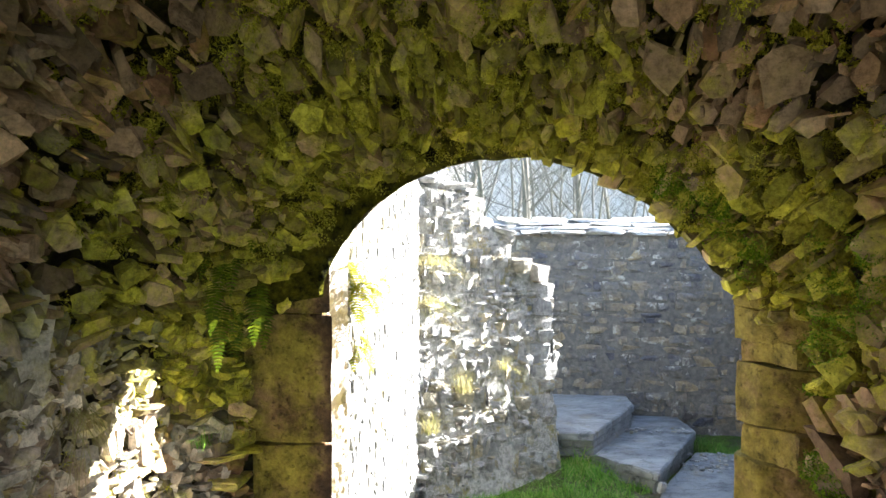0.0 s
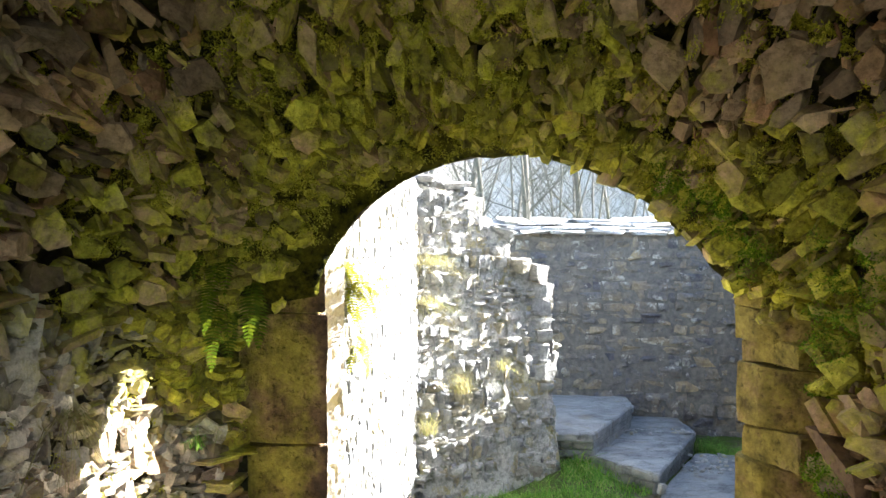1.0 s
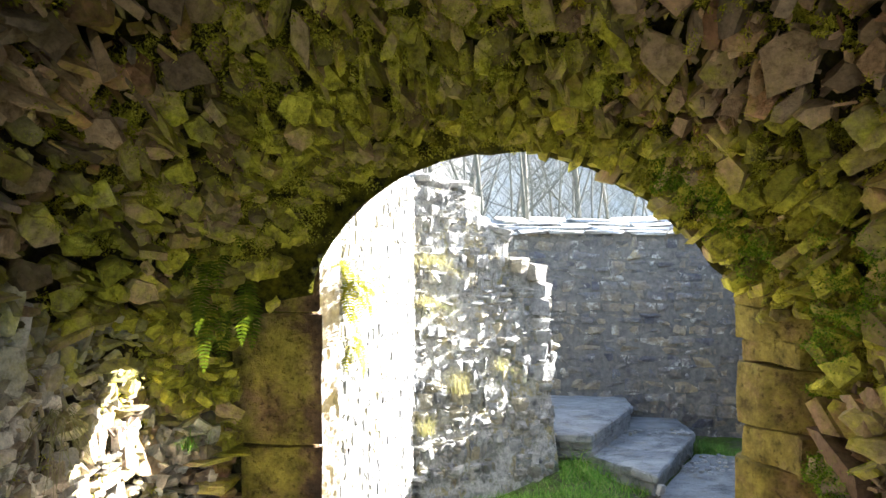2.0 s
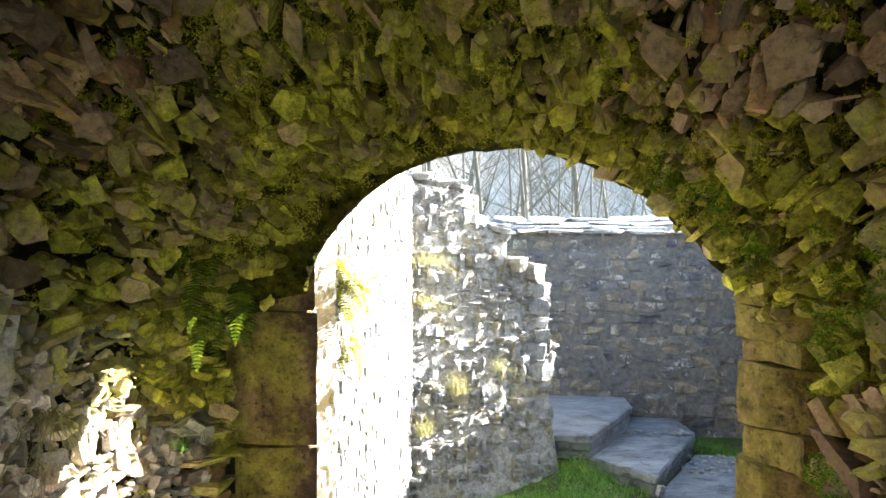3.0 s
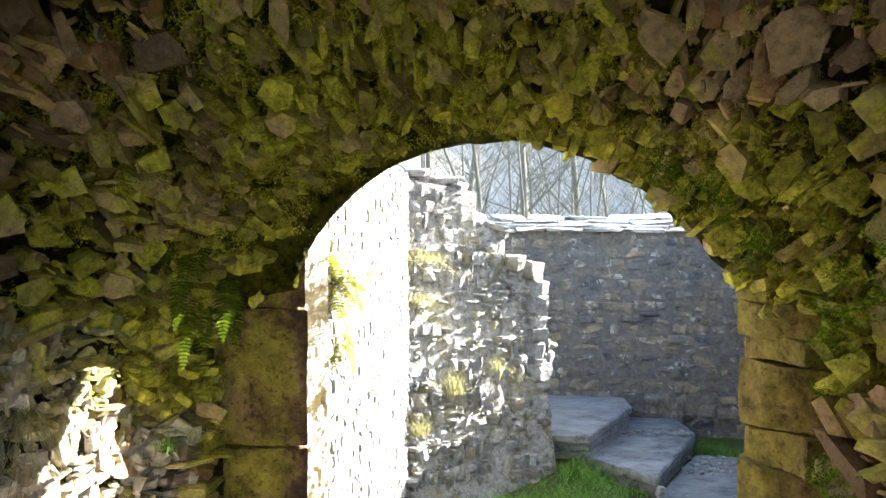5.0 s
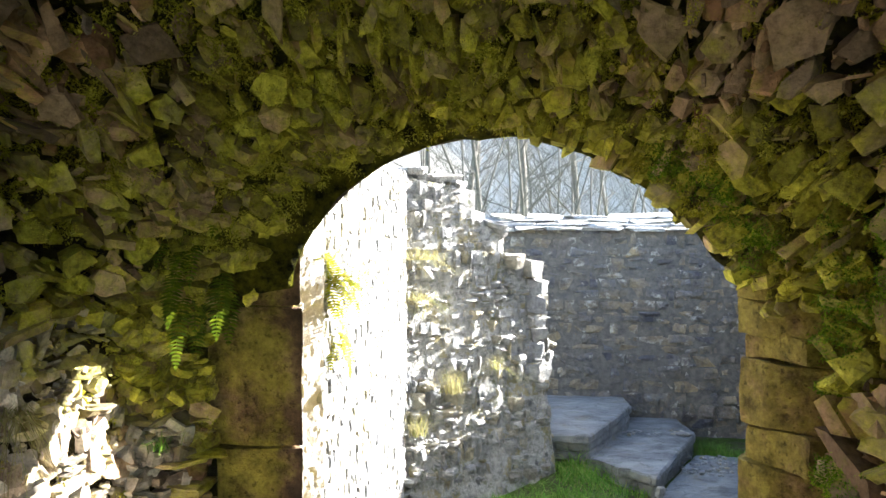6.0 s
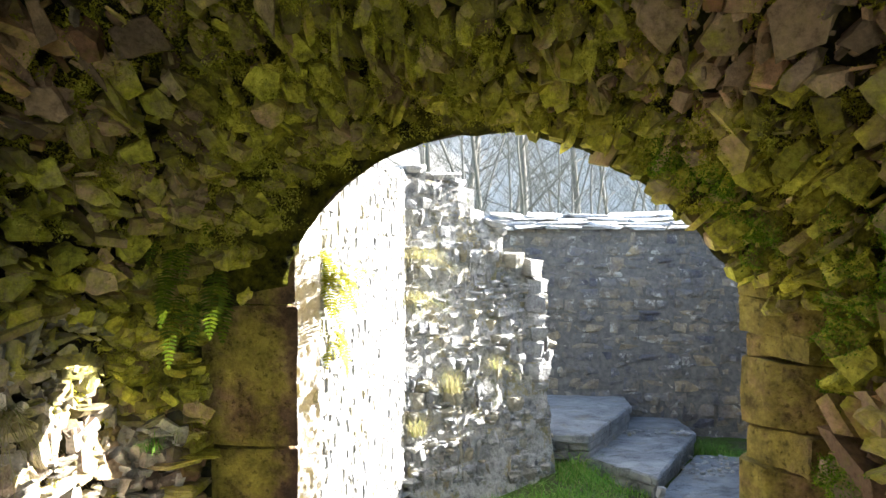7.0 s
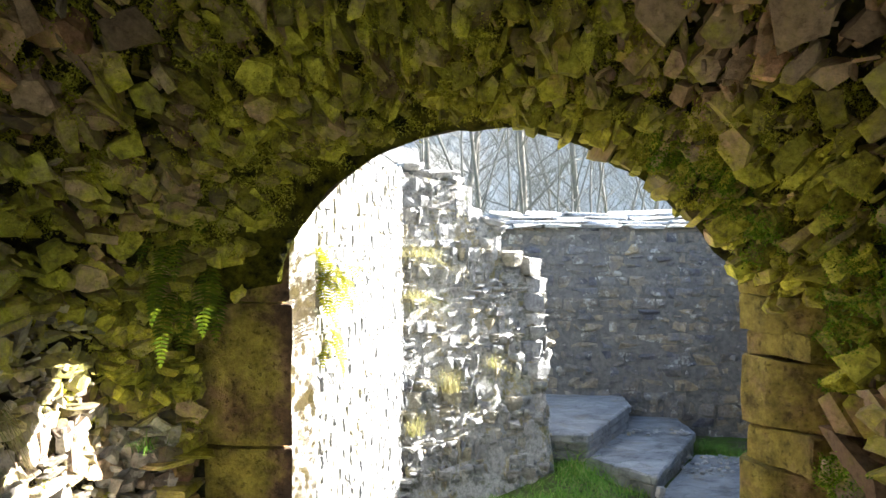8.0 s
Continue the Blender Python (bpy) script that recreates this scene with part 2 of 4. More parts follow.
def stone_shape(seed, chip=0.25, extra=7, rough=0.0):
    """An angular broken stone that fills about a unit cube: vertices and triangles."""
    r = random.Random(seed)
    bm = bmesh.new()
    for sx in (-0.5, 0.5):
        for sy in (-0.5, 0.5):
            for sz in (-0.5, 0.5):
                bm.verts.new([c * (1 - r.random() * chip * (1.6 if r.random() < 0.3 else 0.7)) for c in (sx, sy, sz)])
    for _ in range(extra):
        p = Vector([r.uniform(-0.42, 0.42) for _ in range(3)])
        ax = r.randrange(3)
        p[ax] = r.choice((-1, 1)) * r.uniform(0.48, 0.58)
        bm.verts.new(p)
    bmesh.ops.convex_hull(bm, input=bm.verts[:])
    bmesh.ops.delete(bm, geom=[v for v in bm.verts if not v.link_faces], context="VERTS")
    bmesh.ops.triangulate(bm, faces=bm.faces[:])
    if rough:
        bmesh.ops.subdivide_edges(bm, edges=[e for e in bm.edges if e.calc_length() > 0.35], cuts=1)
        bmesh.ops.triangulate(bm, faces=bm.faces[:])
        for v in bm.verts:
            v.co += noise.noise_vector(v.co * 2.3 + Vector((seed, 0, 0))) * rough + Vector([r.uniform(-1, 1) for _ in range(3)]) * rough * 0.35
    bmesh.ops.recalc_face_normals(bm, faces=bm.faces)
    bm.verts.index_update()
    v = np.array([x.co[:] for x in bm.verts])
    f = np.array([[x.index for x in face.verts] for face in bm.faces])
    bm.free()
    return v, f


def slate_shape(seed, corners, chips=2, rough=0.0):
    """A split slate: an irregular flat face with crisp broken edges that tapers to the back, about a unit across."""
    r = random.Random(seed)
    bm = bmesh.new()
    turn = r.uniform(-0.3, 0.3)
    slope = (r.uniform(-0.25, 0.25), r.uniform(-0.25, 0.25))
    for k in range(corners):
        a = turn + 2 * math.pi * (k + r.uniform(-0.30, 0.30)) / corners + math.pi / 4
        c, q = math.cos(a), math.sin(a)
        grow = 0.52 / max(abs(c), abs(q)) if corners == 4 else 0.56 / (abs(c) ** 4 + abs(q) ** 4) ** 0.25
        grow *= r.uniform(0.82, 1.08)
        x, y = c * grow, q * grow
        bm.verts.new((x, y, 0.42 + slope[0] * x + slope[1] * y))
        side_z = r.uniform(0.0, 0.25)
        bm.verts.new((x * r.uniform(0.98, 1.1), y * r.uniform(0.98, 1.1), side_z))
        bm.verts.new((x * 0.8, y * 0.8, -0.5))
    for _ in range(chips):
        x, y = r.uniform(-0.3, 0.3), r.uniform(-0.3, 0.3)
        bm.verts.new((x, y, 0.42 + slope[0] * x + slope[1] * y + r.uniform(0.01, 0.05)))
    bmesh.ops.convex_hull(bm, input=bm.verts[:])
    bmesh.ops.delete(bm, geom=[v for v in bm.verts if not v.link_faces], context="VERTS")
    bmesh.ops.triangulate(bm, faces=bm.faces[:])
    if rough:
        bmesh.ops.subdivide_edges(bm, edges=[e for e in bm.edges if e.calc_length() > 0.3], cuts=1)
        bmesh.ops.triangulate(bm, faces=bm.faces[:])
        for v in bm.verts:
            jag = rough if v.co.z > -0.2 else 0.0
            v.co += Vector((r.uniform(-1, 1), r.uniform(-1, 1), r.uniform(-0.5, 0.5))) * jag
    bmesh.ops.recalc_face_normals(bm, faces=bm.faces)
    bm.verts.index_update()
    v = np.array([x.co[:] for x in bm.verts])
    f = np.array([[x.index for x in face.verts] for face in bm.faces])
    bm.free()
    return v, f


BROKEN = [slate_shape(600 + i, 4 + i % 2, 3, 0.055) for i in range(14)]
SLATES = [slate_shape(500 + i, 4 + i % 3, 1 + i % 2, 0.035 * (i % 2)) for i in range(30)]
SHAPES = [stone_shape(100 + i, 0.38, 3 + i % 4, 0.045) for i in range(24)]
CHIPS = [stone_shape(200 + i, 0.4, 4) for i in range(10)]
BLOCKS = [stone_shape(300 + i, 0.2, 5, 0.05) for i in range(16)]


class Pile:
    """Stones gathered for one surface: some become parts, the rest one joined mesh."""

    def __init__(self, shapes, material, name="stone"):
        self.shapes, self.material, self.name = shapes, material, name
        self.meshes = [raw_mesh(name, v, f, material) for v, f in shapes]
        self.rows, self.bases = [], []

    def add(self, m, single=True, base=None):
        self.rows.append((rnd.randrange(len(self.shapes)), m, single))
        self.bases.append(base)

    def build(self, parent, limit=300, rest="rubble"):
        n, vs, fs, base = 0, [], [], 0
        for k, m, single in self.rows:
            if single and n < limit:
                ob = new(self.name, self.meshes[k])
                ob.parent, ob.matrix_basis = parent, m
                n += 1
                continue
            v, f = self.shapes[k]
            a = np.array(m)
            vs.append(v @ a[:3, :3].T + a[:3, 3])
            fs.append(f + base)
            base += len(v)
        if vs:
            ob = new(rest, raw_mesh(rest, np.concatenate(vs), np.concatenate(fs), self.material))
            ob.parent = parent
            tagged(ob, kind="stuff")

    def triangles(self):
        out = []
        for (k, m, _), base in zip(self.rows, self.bases):
            if base is None:
                continue
            v, f = self.shapes[k]
            a = np.array(m)
            t = (v @ a[:3, :3].T + a[:3, 3])[f]
            nrm = np.cross(t[:, 1] - t[:, 0], t[:, 2] - t[:, 0])
            out.append(t[((t.mean(1) - np.array(base[0])) @ np.array(base[1]) > -0.005) & (nrm @ np.array(base[1]) > 0) & (t.mean(1)[:, 1] > 1.35)])
        return np.concatenate(out)


def axes(x, y, z, at, size, tilt=(0, 0, 0)):
    """A matrix from three directions, a place, a size and a small tilt in degrees."""
    r = Matrix((x, y, z)).transposed().to_4x4()
    return Matrix.Translation(at) @ r @ pose(0, 0, 0, *tilt) @ Matrix.Diagonal((*size, 1))


def box_bm(x0, x1, y0, y1, z0, z1, bevel=0.0, seg=2):
    bm = bmesh.new()
    bmesh.ops.create_cube(bm, size=1)
    for v in bm.verts:
        v.co = ((x0 + x1) / 2 + v.co.x * (x1 - x0), (y0 + y1) / 2 + v.co.y * (y1 - y0), (z0 + z1) / 2 + v.co.z * (z1 - z0))
    if bevel:
        bmesh.ops.bevel(bm, geom=bm.edges[:], offset=bevel, segments=seg, affect="EDGES", profile=0.6)
    return bm


def roughen(bm, amount, scale, cuts=0):
    if cuts:
        bmesh.ops.subdivide_edges(bm, edges=bm.edges[:], cuts=cuts, use_grid_fill=True)
    for v in bm.verts:
        v.co += noise.noise_vector(v.co * scale) * amount + noise.noise_vector(v.co * scale * 3.1) * amount * 0.4
    return bm


def prism_bm(foot, z0, z1):
    """An upright solid on a footprint; z1 is one height or one for each corner."""
    bm = bmesh.new()
    tops = z1 if isinstance(z1, (list, tuple)) else [z1] * len(foot)
    lo = [bm.verts.new((x, y, z0)) for x, y in foot]
    hi = [bm.verts.new((x, y, z)) for (x, y), z in zip(foot, tops)]
    bm.faces.new(lo[::-1])
    bm.faces.new(hi)
    for i in range(len(foot)):
        j = (i + 1) % len(foot)
        bm.faces.new((lo[i], lo[j], hi[j], hi[i]))
    return bm


# ---- ground ----
def ground_height(x, y):
    return -0.05 + 0.02 * noise.noise(Vector((x * 1.7, y * 1.7, 0))) + 0.10 * math.exp(-((x - 0.80) ** 2 + (y - 4.95) ** 2) / 0.10)


bm = bmesh.new()
xs = sorted({*[-2 + 0.2 * i for i in range(36)], -2500, -400, -60, -12, 12, 60, 400, 2500})
ys = sorted({*[-2 + 0.2 * i for i in range(50)], -2500, -400, -60, -12, 12, 60, 400, 2500})
grid = [[bm.verts.new((x, y, ground_height(x, y))) for x in xs] for y in ys]
for i in range(len(ys) - 1):
    for j in range(len(xs) - 1):
        bm.faces.new((grid[i][j], grid[i][j + 1], grid[i + 1][j + 1], grid[i + 1][j]))
ground = part("ground", bm, EARTH, smooth=True)
tagged(ground, "short green grass and bare earth", "ground", kind="structure")

# ---- the vaulted passage and its doorway ----
# y, left wall, right wall, crown, springing
RINGS = [(-1.6, -1.10, 1.17, 2.55, 1.30), (0.0, -1.08, 1.15, 2.53, 1.30), (0.8, -1.06, 1.14, 2.50, 1.28), (1.3, -1.04, 1.12, 2.42, 1.26),
         (1.62, -1.02, 1.10, 2.29, 1.25), (1.85, -1.00, 1.10, 2.14, 1.25), (2.05, -0.935, 1.10, 2.01, 1.25), (2.25, -0.84, 1.08, 1.89, 1.25), (2.34, -0.52, 1.03, 1.87, 1.27)]


def section(ring, w):
    """A point of a cross-section: w runs from the left foot (-2) over the crown (0) to the right foot (2)."""
    y, left, right, crown, spring = ring
    c, a, h = (left + right) / 2, (right - left) / 2, crown - spring
    if abs(w) <= 1:
        door = min(1.0, max(0.0, (y - 2.12) / 0.22))
        lean = door * (0.085 * math.cos(w * math.pi / 2) + 0.035 * math.sin(math.pi * w))
        return Vector((c + a * math.sin(w * math.pi / 2) - lean, y, spring + h * math.cos(w * math.pi / 2)))
    return Vector((left if w < 0 else right, y, spring - (abs(w) - 1) * (spring + 0.2)))


def ring_at(y):
    for a, b in zip(RINGS, RINGS[1:]):
        if y <= b[0]:
            k = (y - a[0]) / (b[0] - a[0])
            return tuple(p + (q - p) * k for p, q in zip(a, b))
    return RINGS[-1]


def deepen(p, w):
    """The left side runs a little further back, towards the door jamb."""
    if p.y > 2.0:
        p.y += (p.y - 2.0) * 0.5 * min(1.0, max(0.0, (-w - 0.75) / 0.3))
    return p


def surface(y, w):
    """Place, inward normal, direction along the passage and direction across it."""
    p = deepen(section(ring_at(y), w), w)
    along = deepen(section(ring_at(y + 0.02), w), w) - deepen(section(ring_at(y - 0.02), w), w)
    across = deepen(section(ring_at(y), w + 0.01), w + 0.01) - deepen(section(ring_at(y), w - 0.01), w - 0.01)
    along.normalize()
    across = (across - along * across.dot(along)).normalized()
    return p, across.cross(along).normalized() * -1, along, across


WS = [-2 + 4 * i / 120 for i in range(121)]
DOOR = [(2.37, -0.42, 1.00, 1.865, 1.28), (2.52, -0.46, 1.10, 1.90, 1.30), (2.70, -0.54, 1.60, 1.985, 1.30)]
OUTER = [(2.74, -2.4, 2.9, 3.0, 1.4), (-1.6, -2.4, 2.9, 3.0, 1.4)]
bm = bmesh.new()
loops = []
inner = [ring_at(-1.6 + 0.16 * i) for i in range(10)] + [ring_at(2.34 * i / 76) for i in range(77)]
for k, r in enumerate(inner + DOOR + OUTER):
    row = []
    for w in WS:
        p = deepen(section(r, w), w) if k < len(inner) else section(r, w)
        if len(inner) <= k < len(inner) + 1 and w < -0.8:
            p.y += 0.16 * min(1, (-w - 0.8) / 0.2)
        if k < len(inner) + 3:
            out = Vector((p.x - 0.1, 0, p.z - 1.3)).normalized()
            amount = 0.03 if k < len(inner) else 0.012
            p += out * ((0.095 if not (w < -0.95) else 0.04) * min(1, (2.36 - r[0]) / 0.15) if k < len(inner) else 0.0)
            p += noise.noise_vector(p * 9) * amount + noise.noise_vector(p * 24) * amount * 0.6
        if w > 0.78 and 2.0 < p.y < 2.72:
            p.x += 0.10 * min(1, (w - 0.78) / 0.14)
        row.append(bm.verts.new(p))
    loops.append(row)
loops.append(loops[0])
for a, b in zip(loops, loops[1:]):
    for i in range(len(WS) - 1):
        bm.faces.new((a[i], a[i + 1], b[i + 1], b[i]))
vault = part("wall_vault", bm, CORE, smooth=True)
tagged(vault, "mossy rubble vault and splayed wall round an arched doorway", "stone vault", kind="structure")
vault_core_me = vault.data

vault_pile = Pile(SLATES, STONE)


# large stones that stand out of the vault: y, w, length and width
LARGE = [(1.80, -0.43, 0.127, 0.107), (1.48, -0.55, 0.108, 0.092), (1.84, 0.33, 0.144, 0.130), (1.65, 0.50, 0.152, 0.134), (1.57, 0.57, 0.081, 0.058),
         (1.81, 0.71, 0.128, 0.101), (2.09, 0.59, 0.086, 0.097), (1.92, 0.62, 0.100, 0.060), (2.10, 0.84, 0.174, 0.063), (2.27, 0.77, 0.100, 0.080),
         (2.25, -0.40, 0.100, 0.115), (2.13, -0.38, 0.104, 0.080), (2.07, -0.20, 0.117, 0.059), (1.95, 0.12, 0.061, 0.058), (2.16, 0.03, 0.085, 0.090),
         (2.03, -0.30, 0.094, 0.107), (1.88, -0.67, 0.098, 0.087), (1.78, 0.61, 0.099, 0.077), (1.59, 0.64, 0.082, 0.082), (1.85, -0.24, 0.152, 0.052),
         (2.04, -0.80, 0.095, 0.08), (2.15, -0.60, 0.10, 0.09), (2.22, -0.74, 0.11, 0.085), (1.93, -0.88, 0.09, 0.07), (2.12, -0.93, 0.10, 0.08), (2.02, -0.55, 0.08, 0.09),
         (1.76, -0.58, 0.10, 0.08), (1.95, -0.47, 0.09, 0.07), (1.66, -0.70, 0.10, 0.09), (1.90, -0.77, 0.08, 0.07), (1.78, -0.84, 0.11, 0.08), (1.62, -0.40, 0.10, 0.08)]


def pile_for(p):
    return grey_pile if p.x < -0.70 and p.z < 1.34 + 0.3 * noise.noise(p * 5) and p.y < 2.24 + 0.15 * noise.noise(p * 7) + 0.2 * max(0.0, 1.1 - p.z) else vault_pile


def vault_stones():
    """Courses of split slabs whose broken ends hang out of the vault and face the entrance, with chips between them."""
    taken = []
    for y, w, long, wide in LARGE:
        p, n, along, across = surface(y, w)
        face = (n - along * 0.75).normalized()
        ax = (along - face * along.dot(face)).normalized()
        m = axes(ax, face.cross(ax), face, p - n * (0.018 if y < 2.1 else 0.04), (long * 0.92, wide * 0.88, 0.10), (rnd.gauss(0, 9), rnd.gauss(0, 9), rnd.gauss(0, 22)))
        (bare_pile if y < 1.86 and w < 0.6 else broad_pile).add(m, True, (p, n))
        taken.append((p, (long + wide) / 4))
    y = 1.14
    while y < 2.34:
        dy = rnd.uniform(0.055, 0.085) * (0.75 if y > 2.1 else 1.0)
        w = -1.75 + rnd.random() * 0.05
        while w < 1.75:
            p, n, along, across = surface(y, w)
            ring = ring_at(y)
            per_w = (ring[2] - ring[1]) / 2 * math.pi / 2 if abs(w) < 1 else ring[4] + 0.2
            grey = pile_for(p) is grey_pile
            luck = rnd.random()
            if luck < 0.30:
                wide, long = rnd.uniform(0.014, 0.026), dy * rnd.uniform(1.2, 2.0)
            elif luck < 0.86:
                wide, long = rnd.uniform(0.026, 0.055), dy * rnd.uniform(0.9, 1.5)
            else:
                wide, long = rnd.uniform(0.055, 0.085), dy * rnd.uniform(1.1, 1.6)
            if w > 0.2 and not grey:
                wide *= 1.25
            if y > 2.2 and abs(w) < 0.8:
                long, wide = min(long, 0.08), min(wide, 0.05)
            step = wide * rnd.uniform(1.0, 1.55)
            blocked = any((p - q).length < r + 0.22 * (long + wide) for q, r in taken) or (w > 0.9 and y > 2.10)
            if rnd.random() > 0.12 and not blocked:
                edge = max(0.0, y - 2.18) * 0.35
                if grey:
                    flat = rnd.random() < 0.7
                    size = (rnd.uniform(0.05, 0.13), rnd.uniform(0.012, 0.040), 0.10) if flat else (long * 1.1, wide * 1.4, 0.10)
                    turn = rnd.gauss(0, 9) + (90 if not flat and rnd.random() < 0.6 else 0)
                    m = axes(along, across, n, p + n * rnd.uniform(-0.062, -0.022) + along * rnd.uniform(-0.02, 0.02), size, (rnd.gauss(0, 10), rnd.gauss(0, 12), turn))
                else:
                    face = (n - along * max(0.0, rnd.gauss(0.28 if w < -0.35 else 0.62, 0.3))).normalized()
                    ax = (along - face * along.dot(face)).normalized()
                    deep = rnd.uniform(0.07, 0.13)
                    at = p + n * (rnd.choice((rnd.uniform(-0.06, -0.025), rnd.uniform(-0.015, 0.030), rnd.uniform(-0.015, 0.030))) - deep * 0.36 - edge) + along * rnd.uniform(-0.03, 0.03)
                    m = axes(ax, face.cross(ax), face, at, (long, wide, deep), (rnd.gauss(0, 13), rnd.gauss(0, 13), rnd.gauss(0, 20)))
                pile = broad_pile if not grey and w > 0.2 and y > 1.8 and rnd.random() < 0.4 else pile_for(p)
                pile.add(m, 1.40 < y < 2.36 and wide > 0.026 and rnd.random() < 0.8, (p, n))
            w += step / per_w
        y += dy * 0.92
    for _ in range(160):
        y, w = rnd.uniform(1.6, 2.28), rnd.uniform(-1.62, -1.02)
        p, n, along, across = surface(y, w)
        if pile_for(p) is grey_pile:
            m = axes(along, across, n, p - n * rnd.uniform(0.026, 0.034), (rnd.uniform(0.03, 0.07), rnd.uniform(0.04, 0.10), 0.07), (rnd.gauss(0, 9), rnd.gauss(0, 9), rnd.gauss(0, 30)))
            grey_pile.add(m, rnd.random() < 0.1, (p, n))
    for _ in range(260):
        y, w = rnd.uniform(2.17, 2.335), rnd.uniform(-1.0, -0.2)
        p, n, along, across = surface(y, w)
        if any((p - q).length < r + 0.03 for q, r in taken):
            continue
        at = p + n * (rnd.uniform(-0.04, 0.005) - max(0.0, y - 2.25) * 0.2)
        m = axes(along, across, n, at, (rnd.uniform(0.03, 0.09), rnd.uniform(0.02, 0.05), rnd.uniform(0.05, 0.11)), (rnd.gauss(0, 18), rnd.gauss(0, 22), rnd.gauss(0, 30)))
        vault_pile.add(m, False, (p, n))
    for k in range(4200):
        w, y = rnd.uniform(-1.6, 1.6) if k < 3000 else rnd.uniform(-1.65, -0.95), rnd.uniform(1.25, 2.33)
        if w > 0.9 and y > 2.1:
            continue
        p, n, along, across = surface(y, w)
        size = [rnd.uniform(0.010, 0.045), rnd.uniform(0.006, 0.018), rnd.uniform(0.02, 0.06)]
        at = p + n * ((rnd.uniform(-0.03, 0.002) if pile_for(p) is grey_pile else rnd.uniform(-0.055, -0.005)) - max(0.0, y - 2.18) * 0.25)
        (grey_chips if pile_for(p) is grey_pile else chip_pile).add(axes(along, across, n, at, size, [rnd.gauss(0, 35) for _ in range(3)]), False, (p, n))


chip_pile = Pile(CHIPS, STONE, "chip")
grey_chips = Pile(CHIPS, GREY_STONE, "chip")
grey_pile = Pile(SLATES, GREY_STONE)
bare_pile = Pile(BROKEN, BARE_STONE)
broad_pile = Pile(BROKEN, GREEN_STONE)
vault_stones()


# ---- door jambs ----
def jamb_block(foot, z0, z1, parent, seed, bulge=0.006):
    """A dressed block with softened, worn edges."""
    bm = prism_bm(foot, z0, z1)
    soft = [e for e in bm.edges if not all(-0.40 < v.co.x < -0.37 for v in e.verts)]
    bmesh.ops.bevel(bm, geom=soft, offset=0.009, segments=2, affect="EDGES", profile=0.6)
    bmesh.ops.triangulate(bm, faces=[f for f in bm.faces if len(f.verts) > 4])
    bmesh.ops.subdivide_edges(bm, edges=[e for e in bm.edges if e.calc_length() > 0.06], cuts=3, use_grid_fill=True)
    for v in bm.verts:
        q = v.co + Vector((seed * 3.1, seed * 1.7, 0))
        v.co += noise.noise_vector(q * 6) * bulge * 1.6 + noise.noise_vector(q * 22) * bulge * 0.7
    ob = part("block", bm, ASHLAR, parent, smooth=True)
    ob.data.set_sharp_from_angle(angle=math.radians(42))
    return ob


left_jamb = tagged(new("door_jamb"), "dressed sandstone door jamb, green with algae", "door jamb", kind="structure")
for i, (z0, z1, shift) in enumerate(((-0.1, 0.36, 0.02), (0.364, 0.893, 0.032), (0.899, 1.335, 0.0))):
    foot = [(-0.685 + shift, 2.43), (-0.49, 2.415), (-0.379, 2.422), (-0.56, 2.80), (-0.685 + shift, 2.80)]
    jamb_block(foot, z0, z1, left_jamb, i, 0.003)
jamb_block([(-0.54, 2.41), (-0.44, 2.415), (-0.386, 2.418), (-0.53, 2.78), (-0.54, 2.78)], 1.34, 1.575, left_jamb, 5, 0.004)

right_jamb = tagged(new("door_jamb"), "weathered stacked stone door jamb, stained yellow-green", "door jamb", kind="structure")
for i, (z0, z1, a, b) in enumerate(((-0.1, 0.30, 0.0, 0.02), (0.302, 0.62, 0.02, -0.04), (0.622, 0.86, 0.0, 0.02), (0.863, 0.975, 0.022, -0.07),
                                    (0.977, 1.175, 0.004, 0.0), (1.178, 1.25, 0.024, -0.08), (1.252, 1.36, 0.0, -0.03), (1.362, 1.455, 0.0, -0.02))):
    foot = [(1.075 + a, 2.52), (0.995 + a, 2.42), (1.03 + a, 2.32), (1.17 + b, 2.19), (1.32, 2.19), (1.95, 2.60), (1.95, 2.80), (1.80 + a, 2.80)]
    jamb_block(foot, z0, z1, right_jamb, 10 + i, 0.009)

SOFFIT = mortar("stained_arch_render", (0.10, 0.085, 0.06), (0.26, 0.215, 0.15))
bm = bmesh.new()
rows = []
for y, drop in ((2.40, 0.006), (2.46, 0.008), (2.54, 0.008), (2.62, 0.008), (2.705, 0.006), (2.706, -0.05), (2.40, -0.05)):
    ring = next(tuple(p + (q - p) * (y - a[0]) / (b[0] - a[0]) for p, q in zip(a, b)) for a, b in zip(DOOR, DOOR[1:]) if y <= b[0] or b is DOOR[-1])
    row = []
    for i in range(41):
        p = section(ring, -0.66 + 0.66 * i / 40)
        inward = Vector((0.30 - p.x, 0, 1.25 - p.z)).normalized()
        row.append(bm.verts.new(p + inward * drop + noise.noise_vector(p * 11) * 0.007))
    rows.append(row)
rows.append(rows[0])
for a, b in zip(rows, rows[1:]):
    for i in range(40):
        bm.faces.new((a[i], a[i + 1], b[i + 1], b[i]))
for k in (0, -1):
    bm.faces.new([row[k] for row in rows[:-1]])
part("arch_soffit", bm, SOFFIT, vault, "smooth stained render under the door arch", smooth=True)

